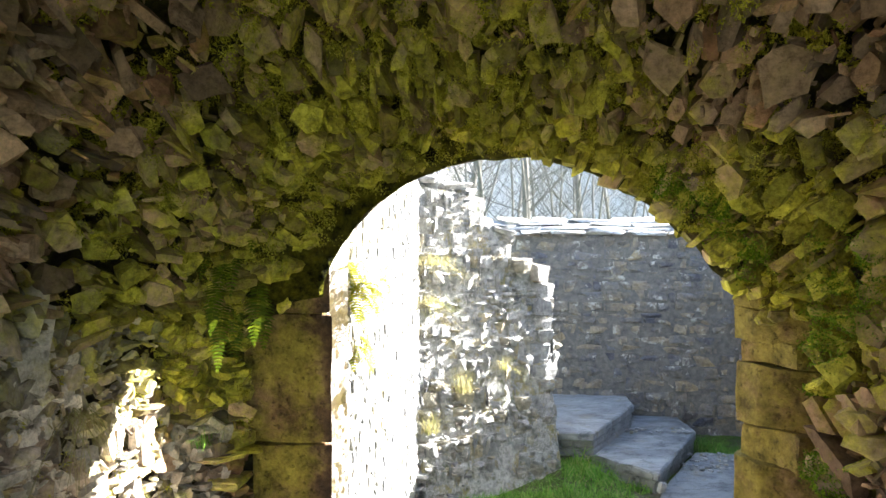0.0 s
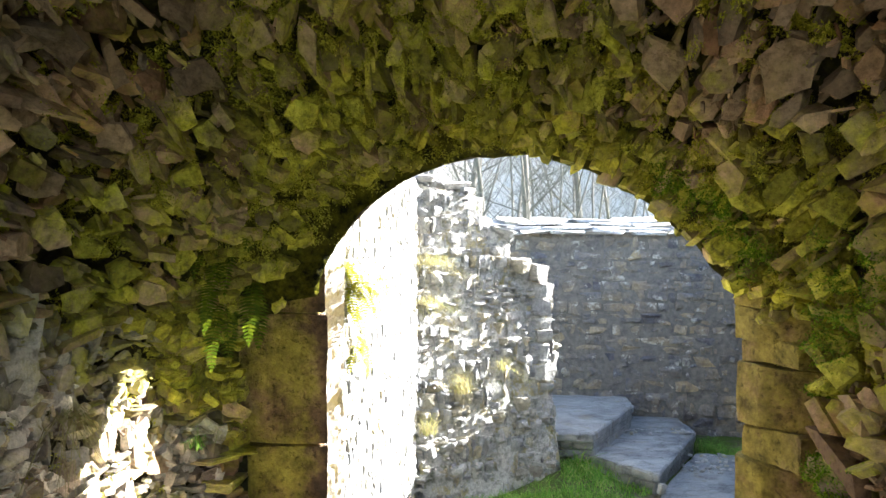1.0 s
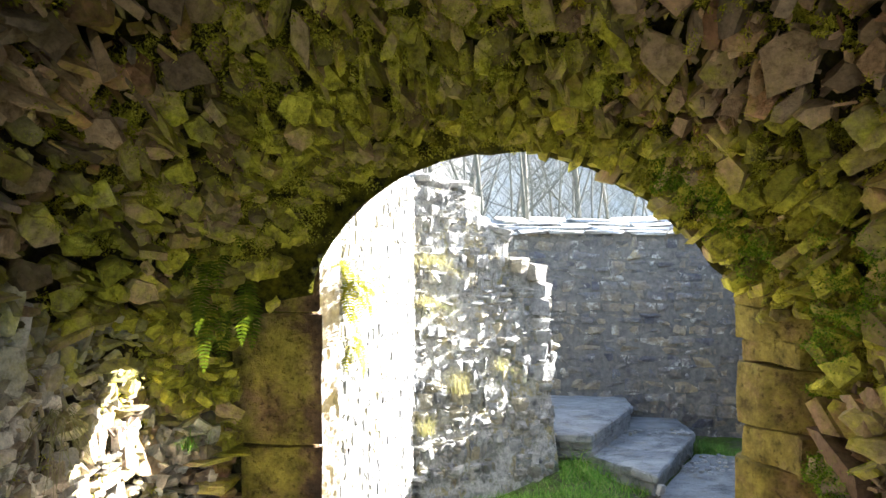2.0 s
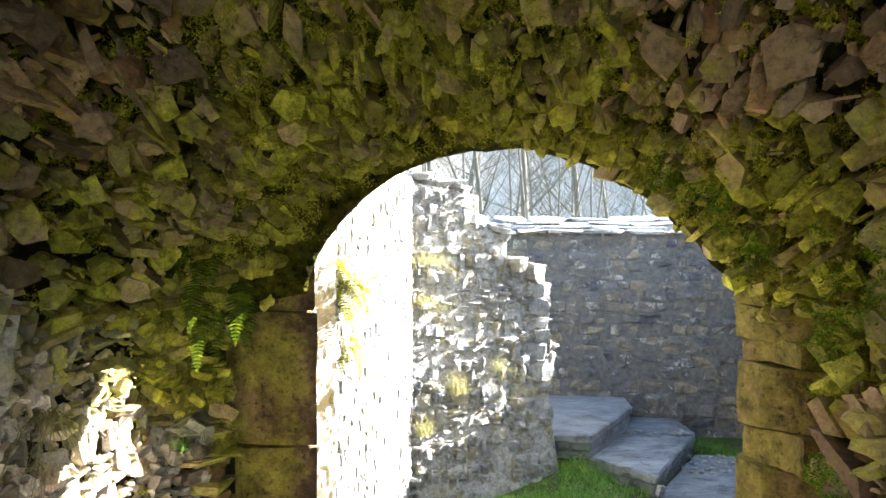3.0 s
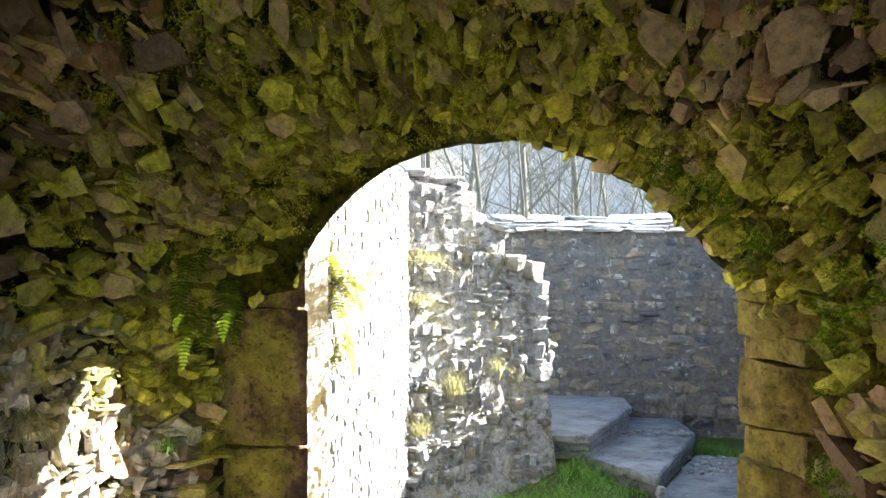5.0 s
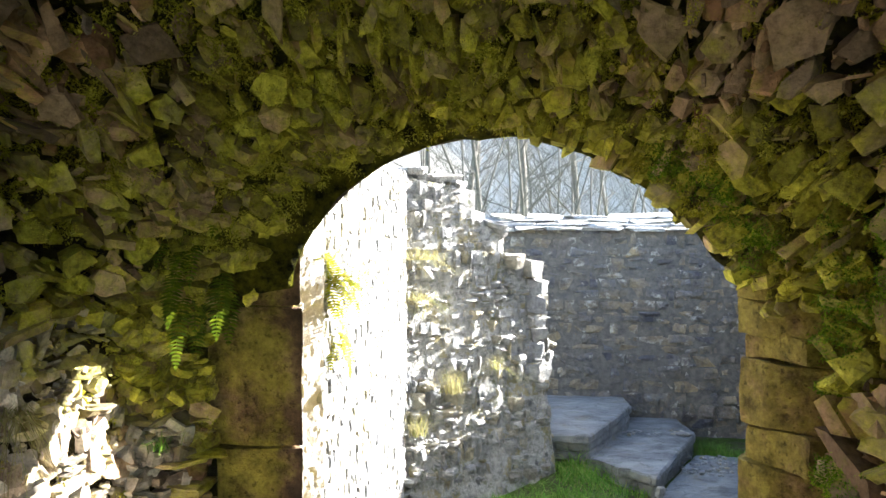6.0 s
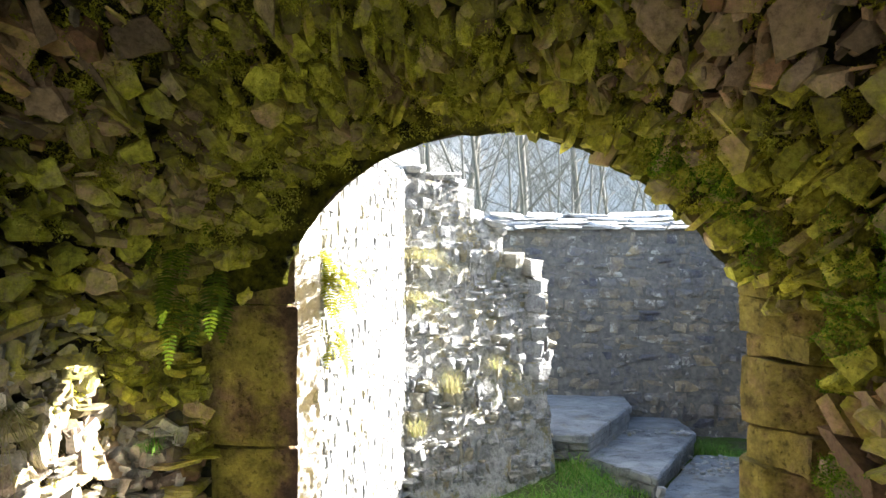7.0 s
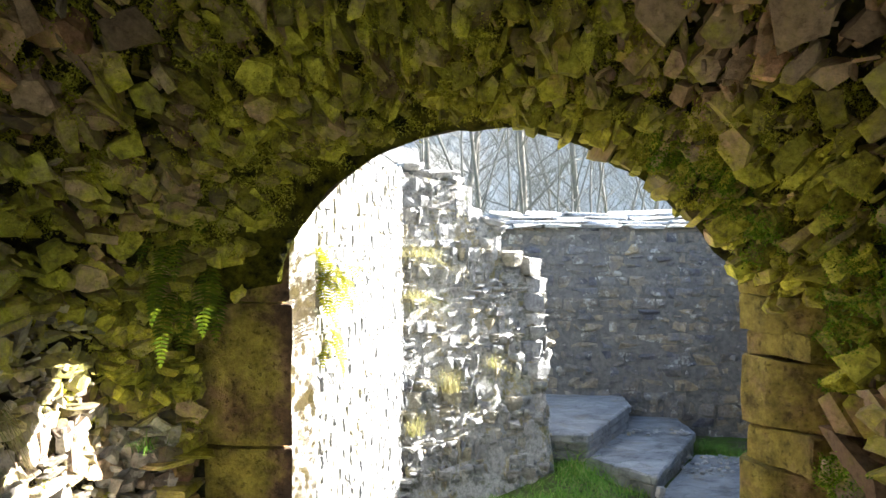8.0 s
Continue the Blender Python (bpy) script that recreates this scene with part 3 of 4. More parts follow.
# thin slate slivers wedged in beside the left jamb
for k, (x, y, z, rx) in enumerate(((-0.70, 2.40, 0.885, 4), (-0.73, 2.36, 0.865, -5), (-0.72, 2.38, 0.78, 3), (-0.70, 2.40, 0.70, -3))):
    m = axes(Vector((1, 0.2, 0)).normalized(), Vector((-0.2, 1, 0)).normalized(), Vector((0, 0, 1)), (x, y, z), (0.18 - 0.02 * k, 0.12, 0.016 + 0.025 * (k > 1)), (rx, rx, 0))
    broad_pile.add(m, True)
for at, way, size in (((1.12, 1.98, 0.965), (0.03, -0.27, -0.13), (0.25, 0.065, 0.10)), ((1.11, 2.04, 1.08), (0.02, -0.12, -0.15), (0.12, 0.055, 0.09)),
                      ((1.12, 1.90, 1.12), (0.02, -0.16, -0.10), (0.13, 0.05, 0.09))):
    d = Vector(way).normalized()
    o = Vector((-1, -0.3, 0)).normalized()
    o = (o - d * o.dot(d)).normalized()
    vault_pile.add(axes(d, o.cross(d), o, at, size, (0, 0, 0)), True)
# rubble that fills the reveal beside the left jamb
for k in range(330):
    z = rnd.uniform(0.3, 1.52)
    x = -0.90 + rnd.random() * 0.22
    y = 2.29 + (x + 0.90) * 0.68 + rnd.uniform(-0.02, 0.04)
    m = axes(Vector((0.7, 0.7, 0)).normalized(), Vector((-0.7, 0.7, 0)).normalized(), Vector((0, 0, 1)), (x, y, z),
             (rnd.uniform(0.03, 0.09), 0.10, rnd.uniform(0.014, 0.055)), (rnd.gauss(0, 14), rnd.gauss(0, 20), rnd.gauss(0, 25)))
    (grey_pile if z < 1.0 and x < -0.74 else vault_pile).add(m, False, (Vector((x, y, z)), Vector((0.6, -0.8, 0))))
# voussoirs round the edge of the arch
for k in range(40):
    if k % 4 == 3:
        continue
    w = -0.12 + 1.0 * (k + rnd.uniform(-0.4, 0.4)) / 39
    p = section((2.33, -0.42, 1.00, 1.87, 1.28), w)
    up = Vector((p.x - 0.29, 0, (p.z - 1.28) * 1.1)).normalized()
    across = up.cross(Vector((0, 1, 0))).normalized()
    m = axes(Vector((0, 1, 0)), across, Vector((0, 1, 0)).cross(across), p + up * (0.062 - 0.034 * math.sin(math.pi * min(1.0, max(0.0, w / 0.85))) + rnd.uniform(-0.008, 0.022)) + Vector((0, rnd.uniform(-0.03, 0.03), 0)),
             (rnd.uniform(0.08, 0.18), rnd.uniform(0.02, 0.07), 0.10), (rnd.gauss(0, 9), rnd.gauss(0, 9), rnd.gauss(0, 14)))
    (broad_pile if k % 3 else vault_pile).add(m, True)


# ragged stones that hang over the edge of the arch on the right
for k in range(110):
    w = rnd.uniform(0.22, 0.97)
    y = rnd.uniform(2.22, 2.38)
    p = section((y, -0.42, 1.00, 1.87, 1.28), w)
    out = Vector((p.x - 0.20, 0, (p.z - 1.20) * 1.1)).normalized()
    face = (Vector((0, -1, 0)) - out * rnd.uniform(0.1, 0.6)).normalized()
    ax = (out - face * out.dot(face)).normalized()
    long, wide = rnd.uniform(0.04, 0.085), rnd.uniform(0.02, 0.05)
    m = axes(ax, face.cross(ax), face, p + out * (0.040 + rnd.uniform(0.0, 0.05) + (2.38 - y) * 0.25), (long, wide, 0.08), (rnd.gauss(0, 14), rnd.gauss(0, 14), rnd.gauss(0, 18)))
    (broad_pile if rnd.random() < 0.6 else vault_pile).add(m, k % 2 == 0, (p, face))


# ---- ruined side wall beyond the door ----
A, B, C = Vector((-0.39, 2.80, 0)), Vector((-0.15, 4.45, 0)), Vector((0.762, 4.99, 0))
ruin = tagged(new("wall_ruin"), "ruined slate rubble wall with a broken, sunlit end", "ruined wall", kind="structure")
core = prism_bm([(-0.50, 2.755), (-0.397, 2.815), (-0.152, 4.455), (0.265, 4.705), (0.0, 5.3), (-1.3, 5.4), (-1.3, 2.76)], -0.2, [2.04, 2.02, 1.96, 1.90, 1.8, 2.0, 2.05])
part("core", roughen(core, 0.008, 9, 9), RUIN_CORE, ruin)
core = prism_bm([(0.25, 4.695), (0.46, 4.82), (0.33, 5.35), (0.0, 5.3)], -0.2, [1.74, 1.60, 1.6, 1.7])
part("core", roughen(core, 0.02, 6, 5), RUIN_CORE, ruin)
core = prism_bm([(0.445, 4.81), (0.735, 4.985), (0.55, 5.5), (0.3, 5.4)], -0.2, [1.44, 1.37, 1.3, 1.4])
part("core", roughen(core, 0.02, 6, 5), RUIN_CORE, ruin)
# battered foot of the broken end, mostly bare mortar
apron = bmesh.new()
loops = []
for k in range(9):
    q = k / 8
    row = []
    for i in range(25):
        p = B.lerp(C, i / 24)
        p += Vector((0.51, -0.86, 0)) * (0.145 * (1 - q) ** 1.2 - 0.015) + Vector((0, 0, -0.15 + (0.75 + 0.30 * i / 24) * q))
        row.append(apron.verts.new(p + noise.noise_vector(p * 7) * 0.03 + noise.noise_vector(p * 19) * 0.012))
    loops.append(row)
back = [apron.verts.new(v.co + Vector((-0.05, 0.085, -0.02))) for v in loops[-1]]
loops.append(back)
loops.append([apron.verts.new(Vector((v.co.x, v.co.y, -0.15))) for v in back])
for a, b in zip(loops, loops[1:] + loops[:1]):
    for i in range(24):
        apron.faces.new((a[i], a[i + 1], b[i + 1], b[i]))
for k in (0, -1):
    apron.faces.new([row[k] for row in loops])
part("footing", apron, RUIN_CORE, ruin, "lichen-stained mortar footing", smooth=True)
ruin_pile = Pile(SLATES + BLOCKS[:8], RUIN_END)
UP = Vector((0, 0, 1))


def face_stones(pile, p0, p1, z0, top, wide, high, deep, out, single, loose=6.0, gap=0.012, skip=0.0, batter=0.0, wavy=0.0):
    """Courses of stones over an upright face from p0 to p1; top(s) gives the height at s metres."""
    d = p1 - p0
    length = d.length
    d.normalize()
    n = d.cross(UP)
    z = z0
    while z < 2.3:
        h = rnd.uniform(*high)
        s = -rnd.random() * 0.08
        while s < length:
            l = rnd.uniform(*wide)
            if 0.02 < length - s < l:
                l = length - s
            hh = h * rnd.uniform(0.75, 1.1)
            if z + hh * 0.5 < top(s + l / 2) and rnd.random() >= skip:
                at = p0 + d * (s + l / 2) + UP * (z + h / 2 + rnd.uniform(-0.008, 0.008)) + n * (rnd.uniform(*out) + batter * max(0.0, 0.7 - z))
                at += n * (wavy * noise.noise(Vector((at.x * 4, at.y * 4, at.z * 9))))
                m = axes(d, -n, UP, at, (l - gap, deep, hh), (rnd.gauss(0, loose), rnd.gauss(0, loose * 0.7), rnd.gauss(0, loose)))
                pile.add(m, single)
            s += l
        z += h + gap * 0.6


side_pile = Pile(BLOCKS, RUIN)
face_stones(side_pile, A.lerp(B, 0.04), B, -0.1, lambda s: 2.02 - 0.03 * s, (0.03, 0.11), (0.03, 0.08), 0.12, (-0.061, -0.052), True, 3.5, 0.004)


# narrow return beside the door, thickly rendered with coarse lime
RENDER = mortar("coarse_lime_render", (0.36, 0.35, 0.345), (0.62, 0.61, 0.60))
bm = bmesh.new()
loops = []
for k in range(200):
    row = []
    for i in range(14):
        p = Vector((-0.52 + 0.09 * min(1, max(0, k - 140) / 12), 2.722 - 0.02 * min(1, max(0, k - 140) / 12), 0)).lerp(Vector((-0.378, 2.812, 0)), i / 13) + Vector((0, 0, -0.1 + 2.1 * k / 199))
        q = Vector((p.x * 60, p.y * 60, p.z * 22))
        lift = noise.noise(q) * 0.004 + noise.noise(q * 2.3) * 0.004 + noise.noise(p * 9) * 0.004
        row.append(bm.verts.new(p + Vector((0.53, -0.85, 0)) * lift))
    row += [bm.verts.new(row[-1].co + Vector((-0.05, 0.06, 0))), bm.verts.new(row[0].co + Vector((-0.03, 0.06, 0)))]
    loops.append(row)
for a, b in zip(loops, loops[1:]):
    for i in range(16):
        j = (i + 1) % 16
        bm.faces.new((a[i], a[j], b[j], b[i]))
bm.faces.new(loops[0])
bm.faces.new(loops[-1])
part("render_coat", bm, RENDER, ruin, "coarse pale lime render on the narrow return")


def end_top(s):
    for limit, z in ((0.136, 1.98), (0.38, 1.94), (0.455, 1.82), (0.545, 1.72), (0.605, 1.61), (0.83, 1.475), (0.91, 1.39)):
        if s < limit:
            return z
    return 1.2


face_stones(ruin_pile, B, C, -0.1, end_top, (0.04, 0.14), (0.03, 0.11), 0.16, (-0.085, -0.055), True, 5, 0.005, 0.05, 0.12, 0.035)
face_stones(ruin_pile, B, C, -0.1, end_top, (0.025, 0.06), (0.07, 0.16), 0.14, (-0.078, -0.045), False, 6, 0.012, 0.6, 0.12, 0.035)
face_stones(ruin_pile, B, C, -0.1, end_top, (0.02, 0.07), (0.012, 0.03), 0.10, (-0.055, -0.020), False, 8, 0.010, 0.55, 0.12, 0.035)
face_stones(ruin_pile, C, C + Vector((-0.25, 0.55, 0)), -0.1, lambda s: 1.35, (0.05, 0.12), (0.05, 0.14), 0.15, (-0.10, -0.06), False, 5)
# toppled footing stones along the foot of the broken end
for k in range(24):
    s = rnd.random()
    p = B.lerp(C, s) + Vector((0.51, -0.86, 0)) * rnd.uniform(-0.02, 0.05)
    m = axes(Vector((1, 0, 0)), Vector((0, 1, 0)), UP, p + UP * rnd.uniform(-0.02, 0.35), [rnd.uniform(0.05, 0.13) for _ in range(3)],
             [rnd.uniform(-25, 25) for _ in range(3)])
    ruin_pile.add(m, False)
# loose capping slabs on the broken top
for x, y, z, sx, sy, sz, tilt in ((0.046, 4.694, 1.98, 0.30, 0.26, 0.05, 6), (0.142, 4.711, 1.942, 0.20, 0.22, 0.05, -5), (-0.1, 4.522, 2.007, 0.24, 0.2, 0.05, 3),
                                  (0.391, 4.797, 1.681, 0.17, 0.2, 0.045, -18), (0.427, 4.819, 1.634, 0.15, 0.2, 0.035, -24), (0.531, 4.86, 1.45, 0.16, 0.2, 0.10, 2),
                                  (0.65, 4.91, 1.40, 0.14, 0.18, 0.12, -6)):
    ruin_pile.add(axes(Vector((0.86, 0.51, 0)), Vector((-0.51, 0.86, 0)), UP, (x, y, z), (sx * 0.8, sy * 0.8, sz), (4, -tilt, 10)), False)
side_pile.build(ruin, 150)
ruin_pile.build(ruin, 150)

# ---- far courtyard wall ----
F0, F1 = Vector((0.2, 6.42, 0)), Vector((3.1, 6.0, 0))
far = tagged(new("wall_far"), "shaded rubble courtyard wall with slate coping", "stone wall", kind="structure")
part("core", prism_bm([(0.2, 6.427), (3.1, 6.007), (3.1, 6.6), (0.2, 7.0)], -0.2, 1.70), FAR_CORE, far)
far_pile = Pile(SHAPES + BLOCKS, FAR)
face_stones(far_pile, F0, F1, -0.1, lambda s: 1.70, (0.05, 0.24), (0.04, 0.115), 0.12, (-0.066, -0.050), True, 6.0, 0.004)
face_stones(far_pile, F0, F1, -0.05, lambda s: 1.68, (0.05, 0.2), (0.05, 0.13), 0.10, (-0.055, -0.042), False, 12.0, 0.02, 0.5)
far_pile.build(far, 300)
coping_pile = Pile(SHAPES, RUIN, "coping_slab")
for layer in range(4):
    s = -0.1 + 0.13 * layer
    while s < 2.9:
        l = rnd.uniform(0.22, 0.5)
        p = F0.lerp(F1, (s + l / 2) / 2.93) + Vector((0.1, 0.80, 0)).normalized() * (0.13 + 0.10 * layer) + UP * (1.715 + 0.038 * layer + rnd.uniform(-0.006, 0.006))
        coping_pile.add(axes((F1 - F0).normalized(), UP.cross((F1 - F0).normalized()), UP, p, (l, 0.42, 0.035), (rnd.uniform(3, 9), rnd.gauss(0, 1.5), rnd.gauss(0, 5))), True)
        s += l * 0.93
coping_pile.build(far, 300)

# ---- unseen wall closing the yard on the right, added to cast its shade ----
side = tagged(new("wall_shade"), "unseen plain wall added to shade the yard", "stone wall", kind="structure")
part("core", roughen(prism_bm([(2.75, 2.76), (3.15, 2.76), (3.15, 6.6), (2.75, 6.0)], -0.2, [1.72, 1.72, 1.72, 1.72]), 0.02, 5, 4), FAR_CORE, side)


# unseen wall behind the camera, added to bounce sun; its slope steers skylight left
rear = tagged(new("wall_bounce"), "unseen sloping wall added to bounce and steer light", "stone wall", kind="structure")
part("core", roughen(prism_bm([(-5, -6.4), (5, -6.4), (5, -6.0), (-5, -6.0)], -0.2, [5.0, 0.6, 0.6, 5.0]), 0.03, 3, 6), RUIN_CORE, rear)


# ---- slate steps ----
def slab(foot, z0, z1, seed):
    bm = prism_bm(foot, z0, z1)
    bmesh.ops.bevel(bm, geom=bm.edges[:], offset=0.012, segments=1, affect="EDGES")
    bmesh.ops.triangulate(bm, faces=bm.faces[:])
    for _ in range(3):
        bmesh.ops.subdivide_edges(bm, edges=[e for e in bm.edges if e.calc_length() > 0.09], cuts=1)
        bmesh.ops.triangulate(bm, faces=bm.faces[:])
    for v in bm.verts:
        q = v.co + Vector((seed * 2.3, 0, 0))
        v.co += noise.noise_vector(q * 5) * 0.012 + noise.noise_vector(q * 19) * 0.007
    return bm


def stone_step(foot, z0, z1, seed, label, layers=2):
    """A step of one thick tread slab over rough riser stones."""
    ob = tagged(new("stone_step"), label, "step", group="slate steps up the courtyard")
    cx, cy = sum(x for x, y in foot) / len(foot), sum(y for x, y in foot) / len(foot)
    thick = 0.065
    part("tread_slab", slab(foot, z1 - thick, z1, seed), SLATE, ob)
    z = z1 - thick
    for k in range(layers):
        low = z0 if k == layers - 1 else z - (z1 - thick - z0) / layers
        inset = 0.965 - 0.02 * k
        inner = [(cx + (x - cx) * inset, cy + (y - cy) * inset) for x, y in foot]
        part("riser_stone", slab(inner, low, z + 0.004, seed + 7 * k + 3), SLATE, ob)
        z = low
    return ob


stone_step([(0.78, 5.0), (1.06, 4.97), (1.58, 5.88), (1.62, 6.36), (0.8, 6.40)], 0.085, 0.27, 1, "upper layered slate step against the courtyard wall")
stone_step([(1.0, 5.15), (1.14, 4.92), (1.40, 4.62), (2.02, 5.66), (2.05, 6.2), (0.9, 6.3)], -0.16, 0.10, 2, "broad worn blue slate step beside grass")
stone_step([(1.30, 4.30), (2.7, 4.30), (2.7, 5.45), (1.95, 5.5), (1.45, 4.7)], -0.2, -0.02, 3, "lowest flat slate step beside gravel", 1)


# ---- growing things ----
def blades(name, roots, material, height, width, lean, droop=0.4):
    """Grass blades: bent strips from the given roots."""
    vs, fs = [], []
    for p in roots:
        h = height * rnd.uniform(0.5, 1.15)
        a = rnd.uniform(0, 2 * math.pi)
        d = Vector((math.cos(a), math.sin(a), 0))
        side_way = Vector((-d.y, d.x, 0)) * width
        b = lean * rnd.uniform(0.3, 1.3)
        base = len(vs)
        for k, q in enumerate((0, 0.5, 1.0)):
            c = Vector(p) + d * (b * h * q * q) + UP * (h * q * (1 - droop * q * b))
            wq = side_way * (1 - 0.85 * q)
            vs += [c - wq, c + wq]
        fs += [(base, base + 1, base + 3, base + 2), (base + 2, base + 3, base + 5, base + 4)]
    return raw_mesh(name, [v[:] for v in vs], fs, material)


def frond(vs, fs, root, way, length, drop, leaf):
    """One fern frond: a drooping rib with paired leaflets."""
    way = way.normalized()
    steps = max(10, int(length / 0.011))
    p = Vector(root)
    d = way.copy()
    for k in range(steps):
        q = k / steps
        d = (d + Vector((0, 0, -drop / steps * 2.2))).normalized()
        nxt = p + d * (length / steps)
        sd = d.cross(UP)
        sd = sd.normalized() if sd.length > 0.05 else Vector((1, 0, 0))
        nrm = sd.cross(d).normalized()
        ll = leaf * (math.sin(math.pi * (0.12 + 0.88 * q)) ** 0.8) * rnd.uniform(0.8, 1.15)
        w = length / steps * 0.36
        for sgn in (-1, 1):
            tip = p + sd * sgn * ll + d * ll * 0.35 + nrm * rnd.uniform(-0.15, 0.1) * ll
            mid = p + sd * sgn * ll * 0.55 + d * ll * 0.12
            b = len(vs)
            vs += [p - d * w * 0.5, mid - d * w, tip, mid + d * w, p + d * w * 0.5]
            fs.append((b, b + 1, b + 2, b + 3, b + 4))
        b = len(vs)
        r = sd * 0.0012
        vs += [p - r, p + r, nxt + r, nxt - r]
        fs.append((b, b + 1, b + 2, b + 3))
        p = nxt


def fern(root, out, count, length, spread, drop, leaf, material, label, reach=9.0, front=9.0):
    ob = tagged(new("fern"), label, "fern")
    ob.location = root
    for _ in range(count):
        vs, fs = [], []
        way = Vector(out) + Vector((rnd.gauss(0, spread), rnd.gauss(0, spread * 0.3), rnd.gauss(0, spread * 0.7)))
        way.x = min(way.x, reach)
        way.y = max(-front, min(front, way.y))
        start = Vector((min(0.02, rnd.gauss(0, 0.03)), rnd.gauss(0, 0.01), rnd.gauss(0, 0.025)))
        frond(vs, fs, start, way, length * rnd.uniform(0.6, 1.1), drop * rnd.uniform(0.7, 1.2), leaf)
        o = new("frond", raw_mesh("frond", [v[:] for v in vs], [list(range(f[0], f[-1] + 1)) for f in fs], material))
        o.parent = ob
    return ob


fern((-0.625, 2.405, 1.46), (-0.04, -0.01, 0.25), 84, 0.27, 0.55, 1.9, 0.036, FERN, "dark green fern hanging over the door jamb", 0.0, 0.015)
fern((-0.715, 2.365, 1.45), (-0.06, -0.03, 0.2), 50, 0.25, 0.5, 1.9, 0.036, FERN, "dark green fern hanging beside the door jamb", 0.0, 0.04)
fern((-0.36, 2.92, 1.40), (0.5, -0.5, 0.45), 24, 0.25, 0.8, 1.0, 0.034, SUN_FERN, "sunlit yellow-green fern rooted in the rubble wall")
fern((-0.35, 2.96, 1.17), (0.6, -0.4, 0.2), 12, 0.14, 0.7, 1.4, 0.022, SUN_FERN, "small sunlit fern rooted in the rubble wall")


def tuft(at, n, height, radius, material, label, name="grass_tuft", lean=0.9, droop=0.5, width=0.0018):
    roots = [Vector((rnd.gauss(0, radius), rnd.gauss(0, radius), 0)) for _ in range(n)]
    ob = new(name, blades(name, roots, material, height, width, lean, droop))
    ob.location = at
    return tagged(ob, label, "grass tuft", kind="stuff")


tuft((-0.079, 4.394, 1.46), 170, 0.20, 0.05, STRAW, "dry straw-coloured grass tuft in the broken wall", lean=1.5, droop=1.0)
tuft((-0.097, 4.383, 1.221), 130, 0.18, 0.045, STRAW, "dry straw-coloured grass tuft in the broken wall", lean=1.5, droop=1.0)
tuft((0.13, 4.514, 0.645), 120, 0.20, 0.03, STRAW, "yellowing grass tuft low in the broken wall", lean=0.8)
tuft((0.405, 4.69, 0.764), 90, 0.20, 0.02, STRAW, "dry drooping grass tuft in the broken wall", lean=1.4, droop=1.0)
tuft((-0.082, 4.359, 0.426), 110, 0.18, 0.03, STRAW, "yellowing grass tuft low in the broken wall", lean=0.8)
tuft((-0.78, 2.31, 0.92), 32, 0.09, 0.025, GRASS, "small green grass tuft in the rubble", lean=0.9)
tuft((-0.965, 1.88, 1.12), 120, 0.13, 0.025, STRAW, "withered grey grass hanging from the rubble", lean=1.6, droop=1.6)

roots = []
while len(roots) < 5200:
    x, y = rnd.uniform(0.0, 1.5), rnd.uniform(4.1, 5.2)
    if noise.noise(Vector((x * 5, y * 5, 2))) > -0.02 + 0.9 * max(0, x - 0.95) and y < 4.55 + 0.62 * x - 0.35 * max(0, x - 0.7):
        roots.append(Vector((x, y, ground_height(x, y) - 0.005)))
lawn = new("grass", blades("grass", roots, GRASS, 0.075, 0.002, 0.8))
tagged(lawn, "short bright green grass at the wall foot", "grass", kind="stuff")
tuft((0.94, 4.93, 0.02), 200, 0.25, 0.05, GRASS, "lush green grass tuft beside the steps", lean=1.3, droop=0.8, width=0.0035)
tuft((1.07, 4.83, -0.02), 170, 0.20, 0.07, GRASS, "lush green grass tuft beside the steps", lean=1.2, droop=0.8, width=0.0035)
tuft((1.02, 4.70, -0.05), 170, 0.19, 0.07, GRASS, "lush green grass tuft beside the steps", lean=1.2, droop=0.8, width=0.003)
tuft((0.86, 4.66, -0.015), 150, 0.14, 0.08, GRASS, "lush green grass tuft beside the steps", lean=1.2, droop=0.8, width=0.003)
tuft((1.16, 4.60, -0.05), 120, 0.13, 0.07, GRASS, "lush green grass tuft beside the steps", lean=1.2, droop=0.8, width=0.003)
tuft((2.10, 5.62, -0.06), 260, 0.15, 0.07, GRASS, "green grass tuft beside the far wall")
tuft((2.24, 5.50, -0.06), 220, 0.13, 0.07, GRASS, "green grass tuft beside the far wall")
tuft((0.62, 4.72, -0.05), 150, 0.12, 0.06, GRASS, "green grass tuft at the ruined wall's foot")
# pebbles on the steps
pebble_pile = Pile(SHAPES, RUIN, "pebble")
gravel = tagged(new("gravel"), "pale stone chips scattered on the slate steps", "stone chips", kind="stuff")
for k in range(90):
    x, y, z = (rnd.uniform(1.35, 2.0), rnd.uniform(5.60, 5.75), 0.105) if k < 35 else (rnd.uniform(1.75, 2.2), rnd.uniform(5.0, 5.5), -0.015)
    s = rnd.uniform(0.012, 0.03)
    pebble_pile.add(axes(Vector((1, 0, 0)), Vector((0, 1, 0)), UP, (x, y, z), (s * 1.5, s, s * 0.8), (0, 0, rnd.uniform(0, 180))), False)
pebble_pile.add(axes(Vector((1, 0, 0)), Vector((0, 1, 0)), UP, (1.90, 5.60, 0.115), (0.10, 0.05, 0.03), (0, 0, 5)), False)
pebble_pile.add(axes(Vector((1, 0, 0)), Vector((0, 1, 0)), UP, (1.41, 4.575, 0.02), (0.05, 0.05, 0.08), (5, 10, 20)), False)
pebble_pile.build(gravel, 0)


